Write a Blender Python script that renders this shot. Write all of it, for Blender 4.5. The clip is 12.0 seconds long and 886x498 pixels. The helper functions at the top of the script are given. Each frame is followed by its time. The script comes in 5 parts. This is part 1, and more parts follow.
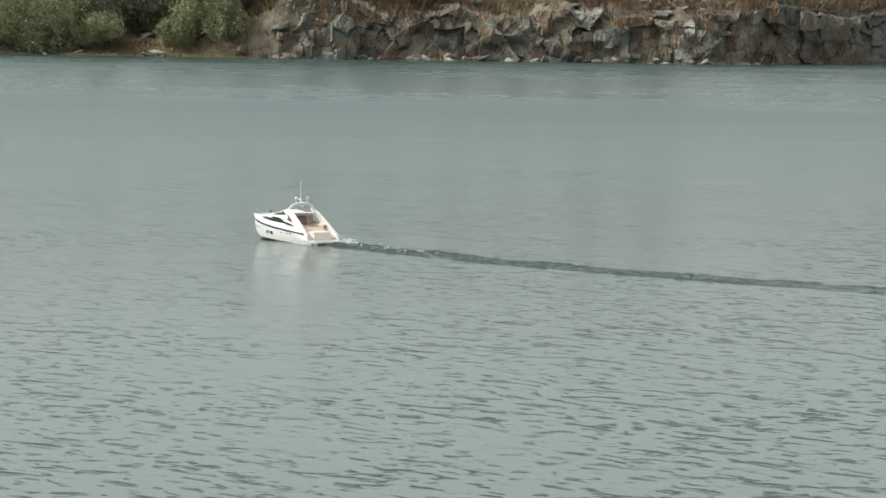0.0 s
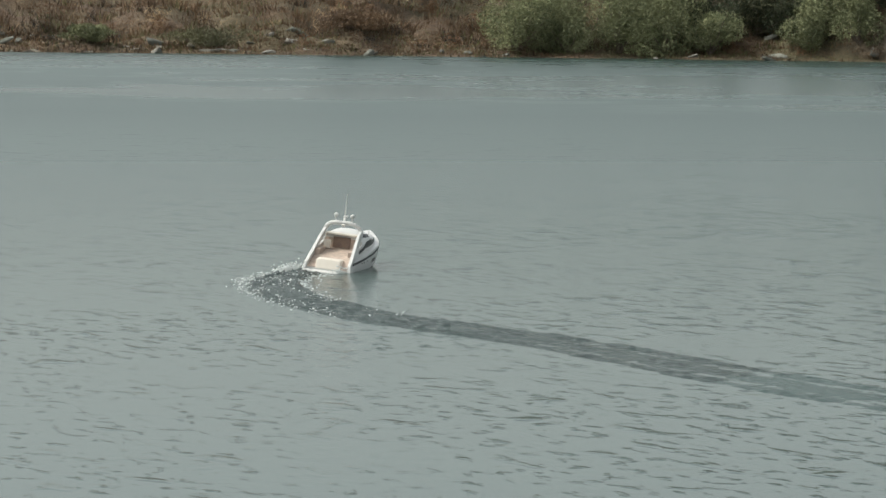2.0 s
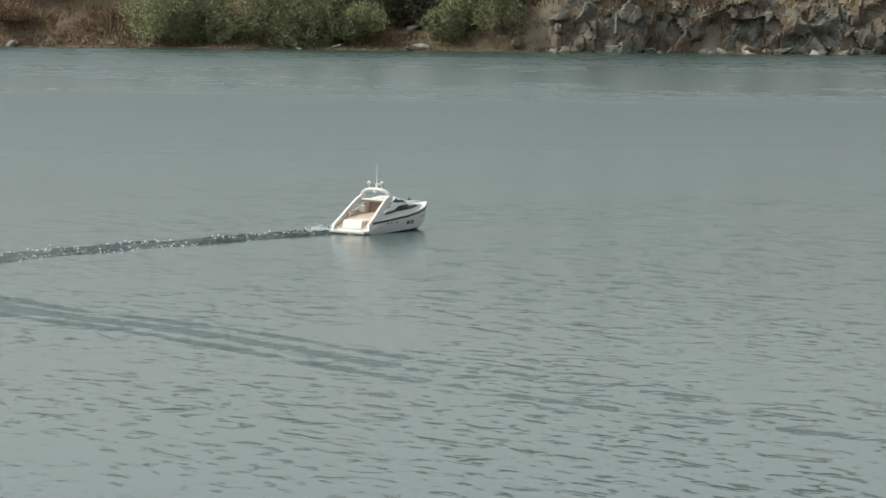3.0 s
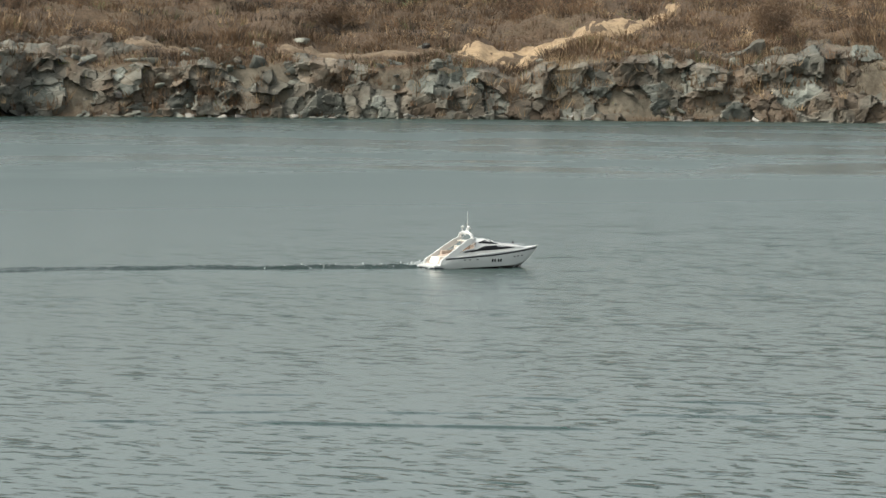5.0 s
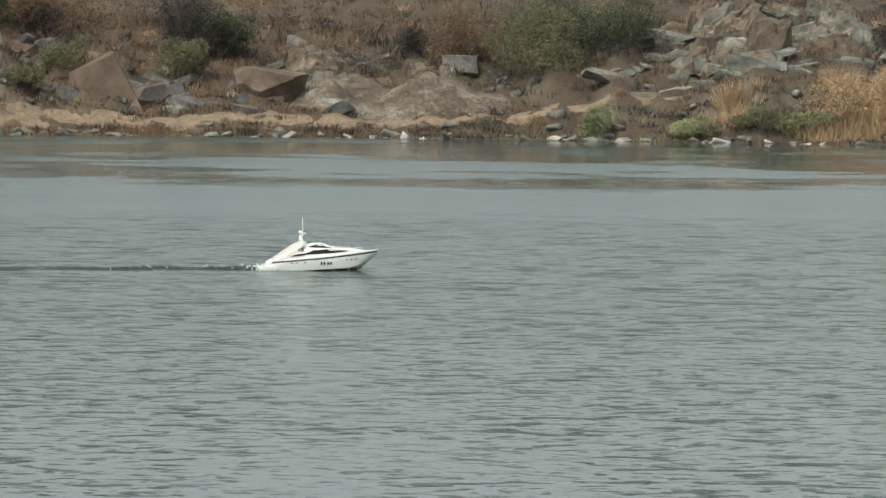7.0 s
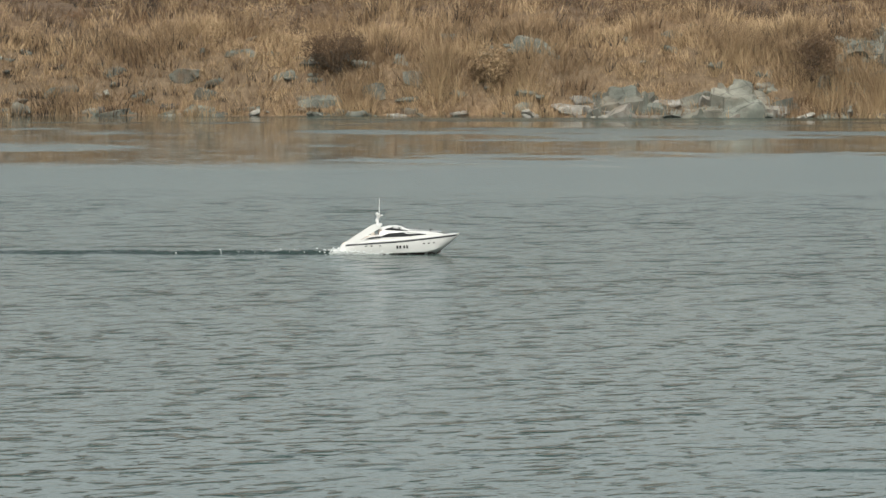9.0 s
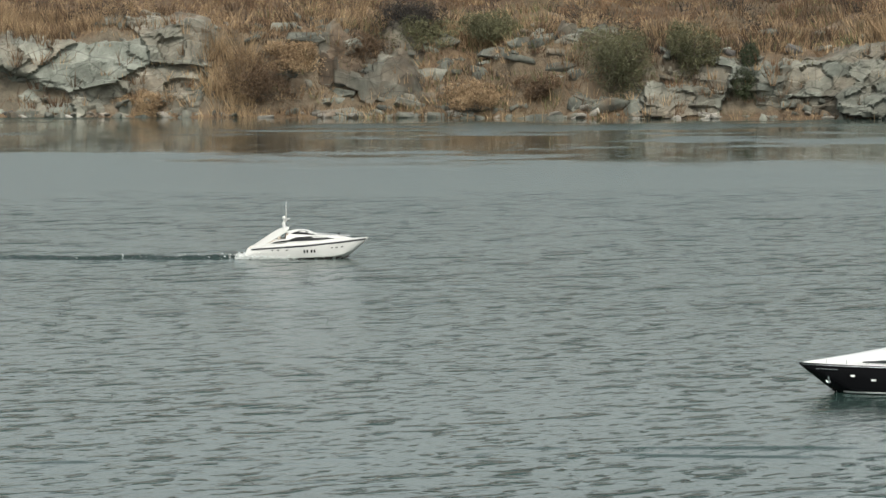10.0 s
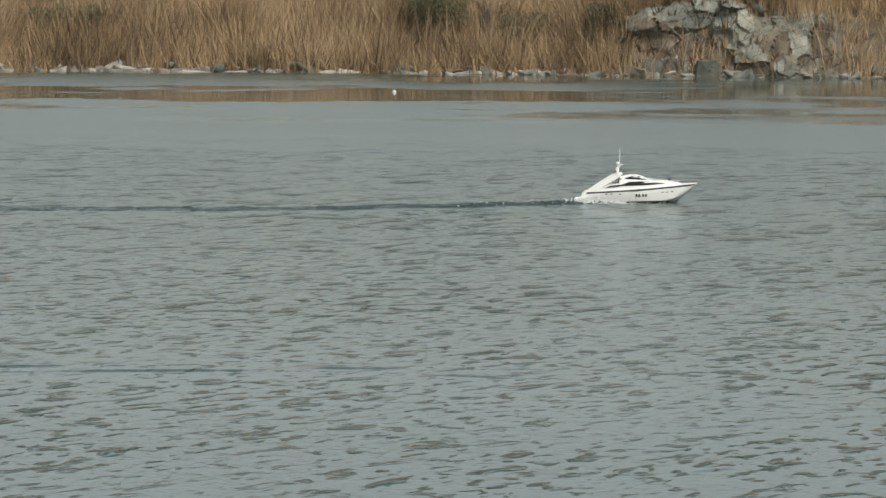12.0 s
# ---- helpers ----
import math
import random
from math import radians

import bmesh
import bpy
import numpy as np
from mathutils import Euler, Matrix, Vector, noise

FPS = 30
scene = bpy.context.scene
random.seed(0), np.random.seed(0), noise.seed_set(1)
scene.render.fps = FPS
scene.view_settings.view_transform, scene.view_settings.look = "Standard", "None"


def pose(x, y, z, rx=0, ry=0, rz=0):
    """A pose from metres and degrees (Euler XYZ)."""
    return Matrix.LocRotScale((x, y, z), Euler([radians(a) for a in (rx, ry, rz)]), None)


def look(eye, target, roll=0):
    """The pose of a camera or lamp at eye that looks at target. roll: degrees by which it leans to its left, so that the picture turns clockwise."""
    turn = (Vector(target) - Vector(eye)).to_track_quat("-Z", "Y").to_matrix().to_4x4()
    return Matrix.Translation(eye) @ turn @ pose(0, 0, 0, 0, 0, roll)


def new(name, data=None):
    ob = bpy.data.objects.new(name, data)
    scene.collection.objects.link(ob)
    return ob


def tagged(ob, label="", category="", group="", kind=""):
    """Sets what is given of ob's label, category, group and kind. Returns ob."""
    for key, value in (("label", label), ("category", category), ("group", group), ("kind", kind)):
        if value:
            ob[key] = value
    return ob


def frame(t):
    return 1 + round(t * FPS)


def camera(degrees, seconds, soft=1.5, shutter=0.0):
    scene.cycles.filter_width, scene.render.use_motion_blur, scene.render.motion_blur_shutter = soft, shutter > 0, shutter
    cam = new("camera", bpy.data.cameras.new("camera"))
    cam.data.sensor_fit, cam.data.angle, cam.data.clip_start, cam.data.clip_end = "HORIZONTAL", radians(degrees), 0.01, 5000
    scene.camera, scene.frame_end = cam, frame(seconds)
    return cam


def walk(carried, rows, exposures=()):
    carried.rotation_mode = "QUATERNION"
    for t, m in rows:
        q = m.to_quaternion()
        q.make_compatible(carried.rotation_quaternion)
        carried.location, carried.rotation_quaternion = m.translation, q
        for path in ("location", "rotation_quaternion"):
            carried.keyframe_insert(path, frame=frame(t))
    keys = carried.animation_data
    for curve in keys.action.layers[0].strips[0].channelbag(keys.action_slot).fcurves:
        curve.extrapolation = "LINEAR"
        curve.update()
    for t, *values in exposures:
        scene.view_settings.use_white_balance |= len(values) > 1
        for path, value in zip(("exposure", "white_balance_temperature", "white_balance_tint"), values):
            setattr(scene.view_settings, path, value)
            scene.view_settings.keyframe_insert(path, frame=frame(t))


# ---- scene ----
# --- camera: brought forward to the water's edge, then turned to follow the white boat ---
cam = camera(14.0, 12.0)
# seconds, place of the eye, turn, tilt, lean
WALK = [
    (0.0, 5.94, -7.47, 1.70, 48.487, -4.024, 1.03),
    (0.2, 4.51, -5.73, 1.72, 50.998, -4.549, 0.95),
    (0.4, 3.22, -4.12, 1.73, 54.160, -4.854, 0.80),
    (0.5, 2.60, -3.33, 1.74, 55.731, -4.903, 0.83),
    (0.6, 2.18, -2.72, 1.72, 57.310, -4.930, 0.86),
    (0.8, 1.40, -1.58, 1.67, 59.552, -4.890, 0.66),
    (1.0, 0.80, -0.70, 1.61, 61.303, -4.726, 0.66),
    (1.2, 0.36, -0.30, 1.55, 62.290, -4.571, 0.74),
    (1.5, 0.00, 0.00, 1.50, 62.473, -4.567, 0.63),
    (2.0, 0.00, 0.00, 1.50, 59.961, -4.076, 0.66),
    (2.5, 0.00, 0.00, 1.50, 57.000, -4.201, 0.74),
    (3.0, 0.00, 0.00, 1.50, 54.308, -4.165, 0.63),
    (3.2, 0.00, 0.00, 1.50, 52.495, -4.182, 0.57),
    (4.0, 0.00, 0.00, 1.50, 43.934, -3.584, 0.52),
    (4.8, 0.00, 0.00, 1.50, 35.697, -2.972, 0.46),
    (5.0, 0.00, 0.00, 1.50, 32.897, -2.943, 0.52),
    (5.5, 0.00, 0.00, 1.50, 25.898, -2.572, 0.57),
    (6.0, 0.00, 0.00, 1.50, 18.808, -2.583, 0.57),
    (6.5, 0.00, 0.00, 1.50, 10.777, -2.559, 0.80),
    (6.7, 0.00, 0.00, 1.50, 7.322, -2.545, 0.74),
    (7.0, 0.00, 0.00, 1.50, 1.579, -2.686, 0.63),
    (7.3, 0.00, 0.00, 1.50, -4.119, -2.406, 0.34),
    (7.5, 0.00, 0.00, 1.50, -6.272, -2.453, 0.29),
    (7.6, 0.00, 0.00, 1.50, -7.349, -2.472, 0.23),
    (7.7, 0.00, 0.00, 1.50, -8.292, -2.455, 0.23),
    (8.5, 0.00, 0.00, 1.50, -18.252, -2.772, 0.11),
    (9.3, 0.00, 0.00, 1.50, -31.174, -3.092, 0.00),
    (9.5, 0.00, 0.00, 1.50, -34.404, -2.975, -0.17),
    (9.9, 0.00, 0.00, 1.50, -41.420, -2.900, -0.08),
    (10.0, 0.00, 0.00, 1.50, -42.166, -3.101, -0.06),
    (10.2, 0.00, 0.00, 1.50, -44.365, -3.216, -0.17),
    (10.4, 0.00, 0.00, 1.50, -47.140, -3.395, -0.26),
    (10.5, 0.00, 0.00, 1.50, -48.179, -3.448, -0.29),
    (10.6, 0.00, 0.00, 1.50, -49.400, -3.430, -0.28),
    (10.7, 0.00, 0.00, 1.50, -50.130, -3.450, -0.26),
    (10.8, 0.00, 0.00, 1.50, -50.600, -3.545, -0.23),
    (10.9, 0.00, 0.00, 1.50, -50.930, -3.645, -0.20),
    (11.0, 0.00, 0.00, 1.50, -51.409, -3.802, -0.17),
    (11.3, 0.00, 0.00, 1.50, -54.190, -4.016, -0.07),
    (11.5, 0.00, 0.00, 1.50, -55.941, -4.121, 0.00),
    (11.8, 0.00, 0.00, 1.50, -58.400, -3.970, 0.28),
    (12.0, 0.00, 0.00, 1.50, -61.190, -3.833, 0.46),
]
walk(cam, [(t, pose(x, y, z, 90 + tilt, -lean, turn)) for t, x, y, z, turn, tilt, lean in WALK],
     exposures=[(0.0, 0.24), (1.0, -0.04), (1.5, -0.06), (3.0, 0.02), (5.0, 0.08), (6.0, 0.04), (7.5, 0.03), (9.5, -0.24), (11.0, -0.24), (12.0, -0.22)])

# --- light: hazy sky and a high sun behind the camera's right-hand views ---
SUN_AZ, SUN_EL = 214.0, 50.0
world = bpy.data.worlds.new("sky")
scene.world = world
world.use_nodes = True
wn = world.node_tree.nodes
sky = wn.new("ShaderNodeTexSky")
sky.sky_type, sky.sun_disc = "NISHITA", False
sky.sun_elevation, sky.sun_rotation = radians(SUN_EL), radians(SUN_AZ)
sky.air_density, sky.dust_density, sky.ozone_density = 1.0, 4.0, 1.0
haze = wn.new("ShaderNodeHueSaturation")
haze.inputs["Saturation"].default_value = 0.25
world.node_tree.links.new(sky.outputs[0], haze.inputs["Color"])
tint = wn.new("ShaderNodeMix")
tint.data_type, tint.blend_type = "RGBA", "MULTIPLY"
tint.inputs[0].default_value, tint.inputs[7].default_value = 1.0, (0.955, 1.0, 0.955, 1)
world.node_tree.links.new(haze.outputs[0], tint.inputs[6])
world.node_tree.links.new(tint.outputs[2], wn["Background"].inputs["Color"])
wn["Background"].inputs["Strength"].default_value = 0.22
sun = new("sun", bpy.data.lights.new("sun", "SUN"))
sun.data.energy, sun.data.angle, sun.data.color = 2.4, radians(0.6), (1.0, 0.94, 0.85)
sun_to = Vector((math.sin(radians(SUN_AZ)) * math.cos(radians(SUN_EL)), math.cos(radians(SUN_AZ)) * math.cos(radians(SUN_EL)), math.sin(radians(SUN_EL))))
sun.matrix_world = look(sun_to * 50, (0, 0, 0))


# --- material helpers ---
class Nodes:
    """A short hand for a node material."""

    def __init__(self, name):
        self.mat = bpy.data.materials.new(name)
        self.mat.use_nodes = True
        self.n = self.mat.node_tree.nodes
        self.out = self.n["Principled BSDF"]

    def link(self, a, b):
        self.mat.node_tree.links.new(a, b)

    def put(self, kind, inputs=None, **props):
        node = self.n.new(kind)
        for k, v in props.items():
            setattr(node, k, v)
        for k, v in (inputs or {}).items():
            if hasattr(v, "is_output"):
                self.link(v, node.inputs[k])
            else:
                node.inputs[k].default_value = v
        return node

    def coords(self, kind="Object", scale=(1, 1, 1)):
        c = self.put("ShaderNodeTexCoord").outputs[kind]
        return self.put("ShaderNodeMapping", {"Vector": c, "Scale": scale}).outputs[0]

    def noise(self, vec, scale, detail=4.0, rough=0.55):
        return self.put("ShaderNodeTexNoise", {"Vector": vec, "Scale": scale, "Detail": detail, "Roughness": rough}).outputs["Fac"]

    def ramp(self, fac, stops):
        node = self.put("ShaderNodeValToRGB", {"Fac": fac})
        r = node.color_ramp
        while len(r.elements) < len(stops):
            r.elements.new(0.5)
        for e, (p, c) in zip(r.elements, stops):
            e.position, e.color = p, (*c, 1)
        return node.outputs[0]

    def mix(self, fac, a, b):
        node = self.put("ShaderNodeMix", data_type="RGBA")
        for sock, v in ((node.inputs[0], fac), (node.inputs[6], a), (node.inputs[7], b)):
            if hasattr(v, "is_output"):
                self.link(v, sock)
            else:
                sock.default_value = v if sock == node.inputs[0] else (*v, 1)
        return node.outputs[2]

    def math(self, op, a, b=0.0, clamp=False):
        node = self.put("ShaderNodeMath", operation=op, use_clamp=clamp)
        for sock, v in zip(node.inputs, (a, b)):
            if hasattr(v, "is_output"):
                self.link(v, sock)
            else:
                sock.default_value = v
        return node.outputs[0]

    def bump(self, height, strength, distance):
        b = self.put("ShaderNodeBump", {"Height": height, "Distance": distance})
        if hasattr(strength, "is_output"):
            self.link(strength, b.inputs["Strength"])
        else:
            b.inputs["Strength"].default_value = strength
        self.link(b.outputs[0], self.out.inputs["Normal"])

    def set(self, **values):
        for k, v in values.items():
            sock = self.out.inputs[k.replace("_", " ").title().replace("Ior", "IOR")]
            if hasattr(v, "is_output"):
                self.link(v, sock)
            else:
                sock.default_value = (*v, 1) if isinstance(v, tuple) else v
        return self.mat


def paint(name, color, rough=0.4, spread=0.12, scale=9.0, metal=0.0):
    """Paint or plastic with faint stains and fine relief."""
    m = Nodes(name)
    v = m.coords()
    n = m.noise(v, scale, 5)
    dark = tuple(c * (1 - spread) for c in color)
    light = tuple(min(1.0, c * (1 + spread * 0.5)) for c in color)
    m.bump(m.noise(v, scale * 18, 2), 0.06, 0.002)
    return m.set(base_color=m.ramp(n, [(0.3, dark), (0.7, light)]), roughness=rough, metallic=metal)


def water_material():
    m = Nodes("lake_water")
    flat = m.coords("Object")
    big = m.noise(m.coords("Object", (0.05, 0.05, 0.05)), 1.0, 2)
    gust = m.noise(m.coords("Object", (0.22, 0.22, 0.22)), 1.0, 3)
    side = m.put("ShaderNodeSeparateXYZ", {0: m.put("ShaderNodeTexCoord").outputs["Object"]})
    out = m.put("ShaderNodeVectorMath", {0: m.put("ShaderNodeTexCoord").outputs["Object"]}, operation="LENGTH").outputs["Value"]

    def span(value, lo, hi, a, b, soft=False):
        return m.put("ShaderNodeMapRange", {"Value": value, "From Min": lo, "From Max": hi, "To Min": a, "To Max": b}, interpolation_type="SMOOTHSTEP" if soft else "LINEAR").outputs[0]

    def crests(scale, turn, lo):
        """Separate short crests with flat water between them."""
        v = m.put("ShaderNodeMapping", {"Vector": flat, "Rotation": (0, 0, turn), "Scale": (0.72, 1.3, 1.0)}).outputs[0]
        n = m.put("ShaderNodeTexNoise", {"Vector": v, "Scale": scale, "Detail": 2.0, "Roughness": 0.5, "Distortion": 0.3}).outputs["Fac"]
        return span(n, lo, 0.80, 0.0, 1.0, True)

    patchy = span(m.noise(flat, 0.6, 4, 0.6), 0.40, 0.62, 0.15, 1.5)
    # wavelets of a hand's width, a foot and a metre; the longer ones build up over open water
    small = m.math("MULTIPLY", crests(11.5, 0.25, 0.585), 0.52)
    middle = m.math("MULTIPLY", m.math("MULTIPLY", crests(5.2, -0.3, 0.575), 1.45), span(out, 13.0, 26.0, 0.2, 1.0))
    long = m.math("MULTIPLY", m.math("MULTIPLY", crests(2.3, 0.05, 0.57), 2.5), span(out, 20.0, 36.0, 0.03, 0.9))
    sharp = m.math("MULTIPLY", m.math("ADD", m.math("ADD", small, middle), long), patchy)
    chop = m.noise(flat, 8.0, 3, 0.6)
    total = m.math("ADD", m.math("MULTIPLY", sharp, 0.62), m.math("MULTIPLY", chop, 0.035))
    # beyond the middle of the lake a smooth belt lies in the lee of the bank
    lee = span(m.math("ADD", out, m.math("MULTIPLY", gust, 12.0)), 40.0, 47.0, 1.0, 0.06)
    puffs = span(m.math("ADD", m.math("MULTIPLY", big, 0.5), m.math("MULTIPLY", gust, 0.5)), 0.38, 0.62, 0.55, 1.2)
    # the western corner is sheltered from the breeze
    open_water = span(m.math("ADD", side.outputs[0], m.math("MULTIPLY", side.outputs[1], 0.5)), -7.0, 9.0, 0.15, 1.0)
    m.bump(total, m.math("MULTIPLY", m.math("MULTIPLY", lee, puffs), open_water), 0.19)
    # in the lee, glassy strips mirror the bank between breaths of wind
    strips = m.math("ADD", m.math("MULTIPLY", m.noise(m.coords("Object", (0.09, 0.09, 0.09)), 1.0, 2), 0.62), m.math("MULTIPLY", m.noise(flat, 0.42, 4, 0.65), 0.38))
    shore = m.math("MULTIPLY", span(m.math("ADD", out, m.math("MULTIPLY", gust, 10.0)), 51.0, 58.0, 0.0, 1.0, True), span(side.outputs[0], -60.0, 20.0, 0.3, 1.0))
    glassy = m.math("MULTIPLY", span(strips, 0.44, 0.53, 0.0, 1.0, True), shore)
    rough = m.math("SUBTRACT", span(out, 15.0, 44.0, 0.145, 0.24), m.math("MULTIPLY", glassy, 0.205))
    rough = m.math("MULTIPLY", rough, span(side.outputs[0], -30.0, -8.0, 1.4, 1.0))
    return m.set(base_color=m.ramp(big, [(0.3, (0.021, 0.043, 0.038)), (0.7, (0.032, 0.058, 0.052))]), roughness=rough, ior=1.333)


# --- the shore: stations run along it from west to east; each is a bearing from the camera ---
def az(s):
    return (s - 59.0) / 63.85


def reach(s):
    """Distance from the camera to the waterline at a station."""
    return np.interp(s, [-30, 0, 9, 15, 30, 45, 65, 95, 110, 140], [84, 84, 86, 97, 98, 92, 90, 87, 83, 80])


def hash2(i, j, k):
    v = np.sin(i * 127.1 + j * 311.7 + k * 74.7) * 43758.5453
    return v - np.floor(v)


def value_noise(x, y, k=0):
    x, y = np.asarray(x, float), np.asarray(y, float)
    i, j = np.floor(x), np.floor(y)
    u, v = x - i, y - j
    u, v = u * u * (3 - 2 * u), v * v * (3 - 2 * v)
    a = hash2(i, j, k) * (1 - u) + hash2(i + 1, j, k) * u
    b = hash2(i, j + 1, k) * (1 - u) + hash2(i + 1, j + 1, k) * u
    return a * (1 - v) + b * v - 0.5


def fbm(x, y, k=0, octaves=4):
    out, amp = 0.0, 1.0
    for o in range(octaves):
        out = out + amp * value_noise(np.asarray(x) * 2 ** o, np.asarray(y) * 2 ** o, k + o)
        amp *= 0.5
    return out


# station, bank height, run of the bank, top height, then cover: rock, green, burnt, tan (0 to 1)
SHORE = [
    (-34, 0.5, 1.2, 4.0, .6, .2, .0, .1), (-18, 0.6, 1.0, 4.0, .8, .2, .0, .1), (-15, 0.3, 2.6, 3.0, .2, .3, .1, .1),
    (-7, 0.35, 2.6, 3.0, .1, .4, .1, .0), (-1, 0.5, 1.4, 3.2, .2, .5, .0, .0), (0.5, 1.2, 0.8, 3.6, 1., .2, .0, .1),
    (8, 1.3, 0.8, 4.2, 1., .1, .1, .1), (15, 1.5, 0.8, 4.6, .9, .1, .2, .08), (24, 1.4, 1.0, 4.8, .9, .1, .15, .12),
    (30, 1.5, 1.0, 4.8, .9, .05, .1, .2), (33.4, 1.5, 1.0, 4.8, .9, .0, .15, .1), (35, 1.45, 1.0, 4.8, .9, .0, .9, .05), (38, 1.35, 1.1, 4.8, .85, .0, .95, .05), (41, 1.2, 1.3, 4.8, .8, .0, .3, .1), (43.5, 1.55, 1.3, 4.8, .85, .0, .1, .1),
    (46, 2.2, 1.2, 4.9, 1., .0, .0, .1), (48, 2.4, 1.8, 4.9, 1., .1, .1, .1), (50, 1.6, 3.6, 5.0, .6, .1, .45, .05),
    (54, 0.7, 3.4, 5.0, .4, .25, .45, .08), (58, 0.9, 3.0, 5.2, .5, .4, .6, .05), (63, 1.3, 3.2, 5.2, .6, .35, .65, .08),
    (66, 1.5, 3.4, 5.2, .5, .0, .8, .2), (68, 1.5, 3.6, 5.2, .5, .0, 1., .02), (74, 1.5, 3.2, 5.0, .5, .0, 1., .05), (79, 1.4, 2.4, 4.6, .4, .0, .2, .8),
    (88, 1.7, 1.6, 4.4, .25, .0, .05, .9), (95, 1.5, 2.0, 4.2, .3, .0, .05, .9), (98, 1.8, 0.8, 4.2, 1., .0, .1, .5),
    (102, 1.7, 1.2, 4.2, .85, .0, .1, .5), (106, 1.7, 2.2, 4.2, .35, .25, .1, .55), (111, 1.6, 1.0, 4.2, .85, .2, .2, .4),
    (117, 1.5, 1.0, 4.2, .9, .05, .1, .6), (120, 0.7, 1.8, 4.2, .5, .05, .0, .75), (129, 0.5, 1.8, 4.2, .4, .03, .0, .8),
    (131, 1.9, 0.9, 4.2, 1., .0, .0, .7), (134, 1.6, 1.1, 4.2, .8, .0, .0, .9), (142, 0.8, 1.8, 4.2, .4, .0, .0, 1.),
]
SHORE_COLS = list(zip(*SHORE))


def shore_at(s, col):
    return np.interp(s, SHORE_COLS[0], SHORE_COLS[col])


def dry_share(s, v):
    """Share of straw-coloured growth; the upper slope is darker in the east."""
    s, v = np.asarray(s, float), np.asarray(v, float)
    upper = np.clip((v - 4.2) / 2.5, 0, 1) * np.clip((s - 70) / 6, 0, 1) * np.clip((121 - s) / 3, 0, 1)
    return shore_at(s, 7) * (1 - 0.65 * upper)


def bank_z(s, v):
    """Height of the bank v metres behind the waterline."""
    s, v = np.asarray(s, float), np.asarray(v, float)
    rise, run, top = shore_at(s, 1), shore_at(s, 2), shore_at(s, 3)
    arc = s * 1.35
    run = run * (1 + 0.5 * fbm(arc * 0.7, 0 * arc, 3))
    rise = rise * (1 + 0.35 * fbm(arc * 0.5, 0 * arc + 5, 7))
    q = np.clip((v - 0.15) / np.maximum(run, 0.3), 0, 1)
    ledge = np.floor(q * 4 + 1.3 * fbm(arc * 0.8, q * 2, 31)) / 4
    q = q + 0.6 * shore_at(s, 4) * (np.clip(ledge, 0, 1) - q)
    face = rise * (q * q * (3 - 2 * q))
    back = np.maximum(v - run, 0)
    hill = (top - rise) * (1 - np.exp(-back / 11.0))
    rough = fbm(arc * 1.1, v * 0.8, 11, 5) * (0.10 + 0.28 * np.minimum(np.maximum(v, 0) / 3, 1))
    toe = np.where(v < 0.15, (v - 0.15) * 0.35, 0)
    return face + hill + rough * (v > -0.5) * np.clip(v + 0.3, 0, 1) + toe + 0.02


def place(s, v, z=0.0):
    """World position of a point at station s, v metres behind the waterline."""
    a, d = az(np.asarray(s, float)), reach(s) + v
    return d * np.sin(a), d * np.cos(a), z


def mesh_object(name, verts, faces, material, parent=None, smooth=False):
    me = bpy.data.meshes.new(name)
    me.from_pydata([tuple(p) for p in verts], [], faces)
    if material:
        me.materials.append(material)
    if smooth:
        me.shade_smooth()
    ob = new(name, me)
    ob.parent = parent
    return ob


def bank_material():
    m = Nodes("bank_soil_and_rock")
    cover = m.put("ShaderNodeVertexColor", layer_name="cover").outputs[0]
    tan = m.put("ShaderNodeVertexColor", layer_name="tan").outputs[0]
    c = m.put("ShaderNodeSeparateColor", {"Color": cover})
    rock, green, burnt = c.outputs
    v = m.coords()
    up = m.put("ShaderNodeSeparateXYZ", {0: m.put("ShaderNodeNewGeometry").outputs["Normal"]}).outputs[2]
    fine = m.noise(v, 7.0, 6, 0.65)
    broad = m.noise(v, 0.6, 4)
    brown = m.ramp(fine, [(0.25, (0.045, 0.028, 0.016)), (0.5, (0.10, 0.063, 0.037)), (0.75, (0.18, 0.118, 0.071))])
    straw = m.ramp(fine, [(0.25, (0.10, 0.06, 0.032)), (0.5, (0.21, 0.135, 0.075)), (0.75, (0.34, 0.235, 0.14))])
    soil = m.mix(tan, brown, straw)
    soil = m.mix(m.math("MULTIPLY", green, m.ramp(broad, [(0.4, (0, 0, 0)), (0.6, (1, 1, 1))])), soil, (0.075, 0.085, 0.035))
    soil = m.mix(m.math("MULTIPLY", burnt, m.ramp(broad, [(0.45, (1, 1, 1)), (0.75, (0.5, 0.5, 0.5))])), soil, (0.028, 0.021, 0.017))
    stone = m.ramp(m.noise(v, 2.2, 7, 0.7), [(0.25, (0.06, 0.05, 0.036)), (0.5, (0.155, 0.132, 0.097)), (0.75, (0.27, 0.228, 0.168))])
    steep = m.put("ShaderNodeMapRange", {"Value": up, "From Min": 0.9, "From Max": 0.6}).outputs[0]
    fac = m.math("MULTIPLY", rock, m.math("ADD", steep, m.math("SUBTRACT", broad, 0.5)), clamp=True)
    m.bump(m.math("ADD", m.noise(v, 3.0, 8, 0.7), m.math("MULTIPLY", fine, 0.3)), 0.9, 0.15)
    return m.set(base_color=m.mix(fac, soil, stone), roughness=0.95)


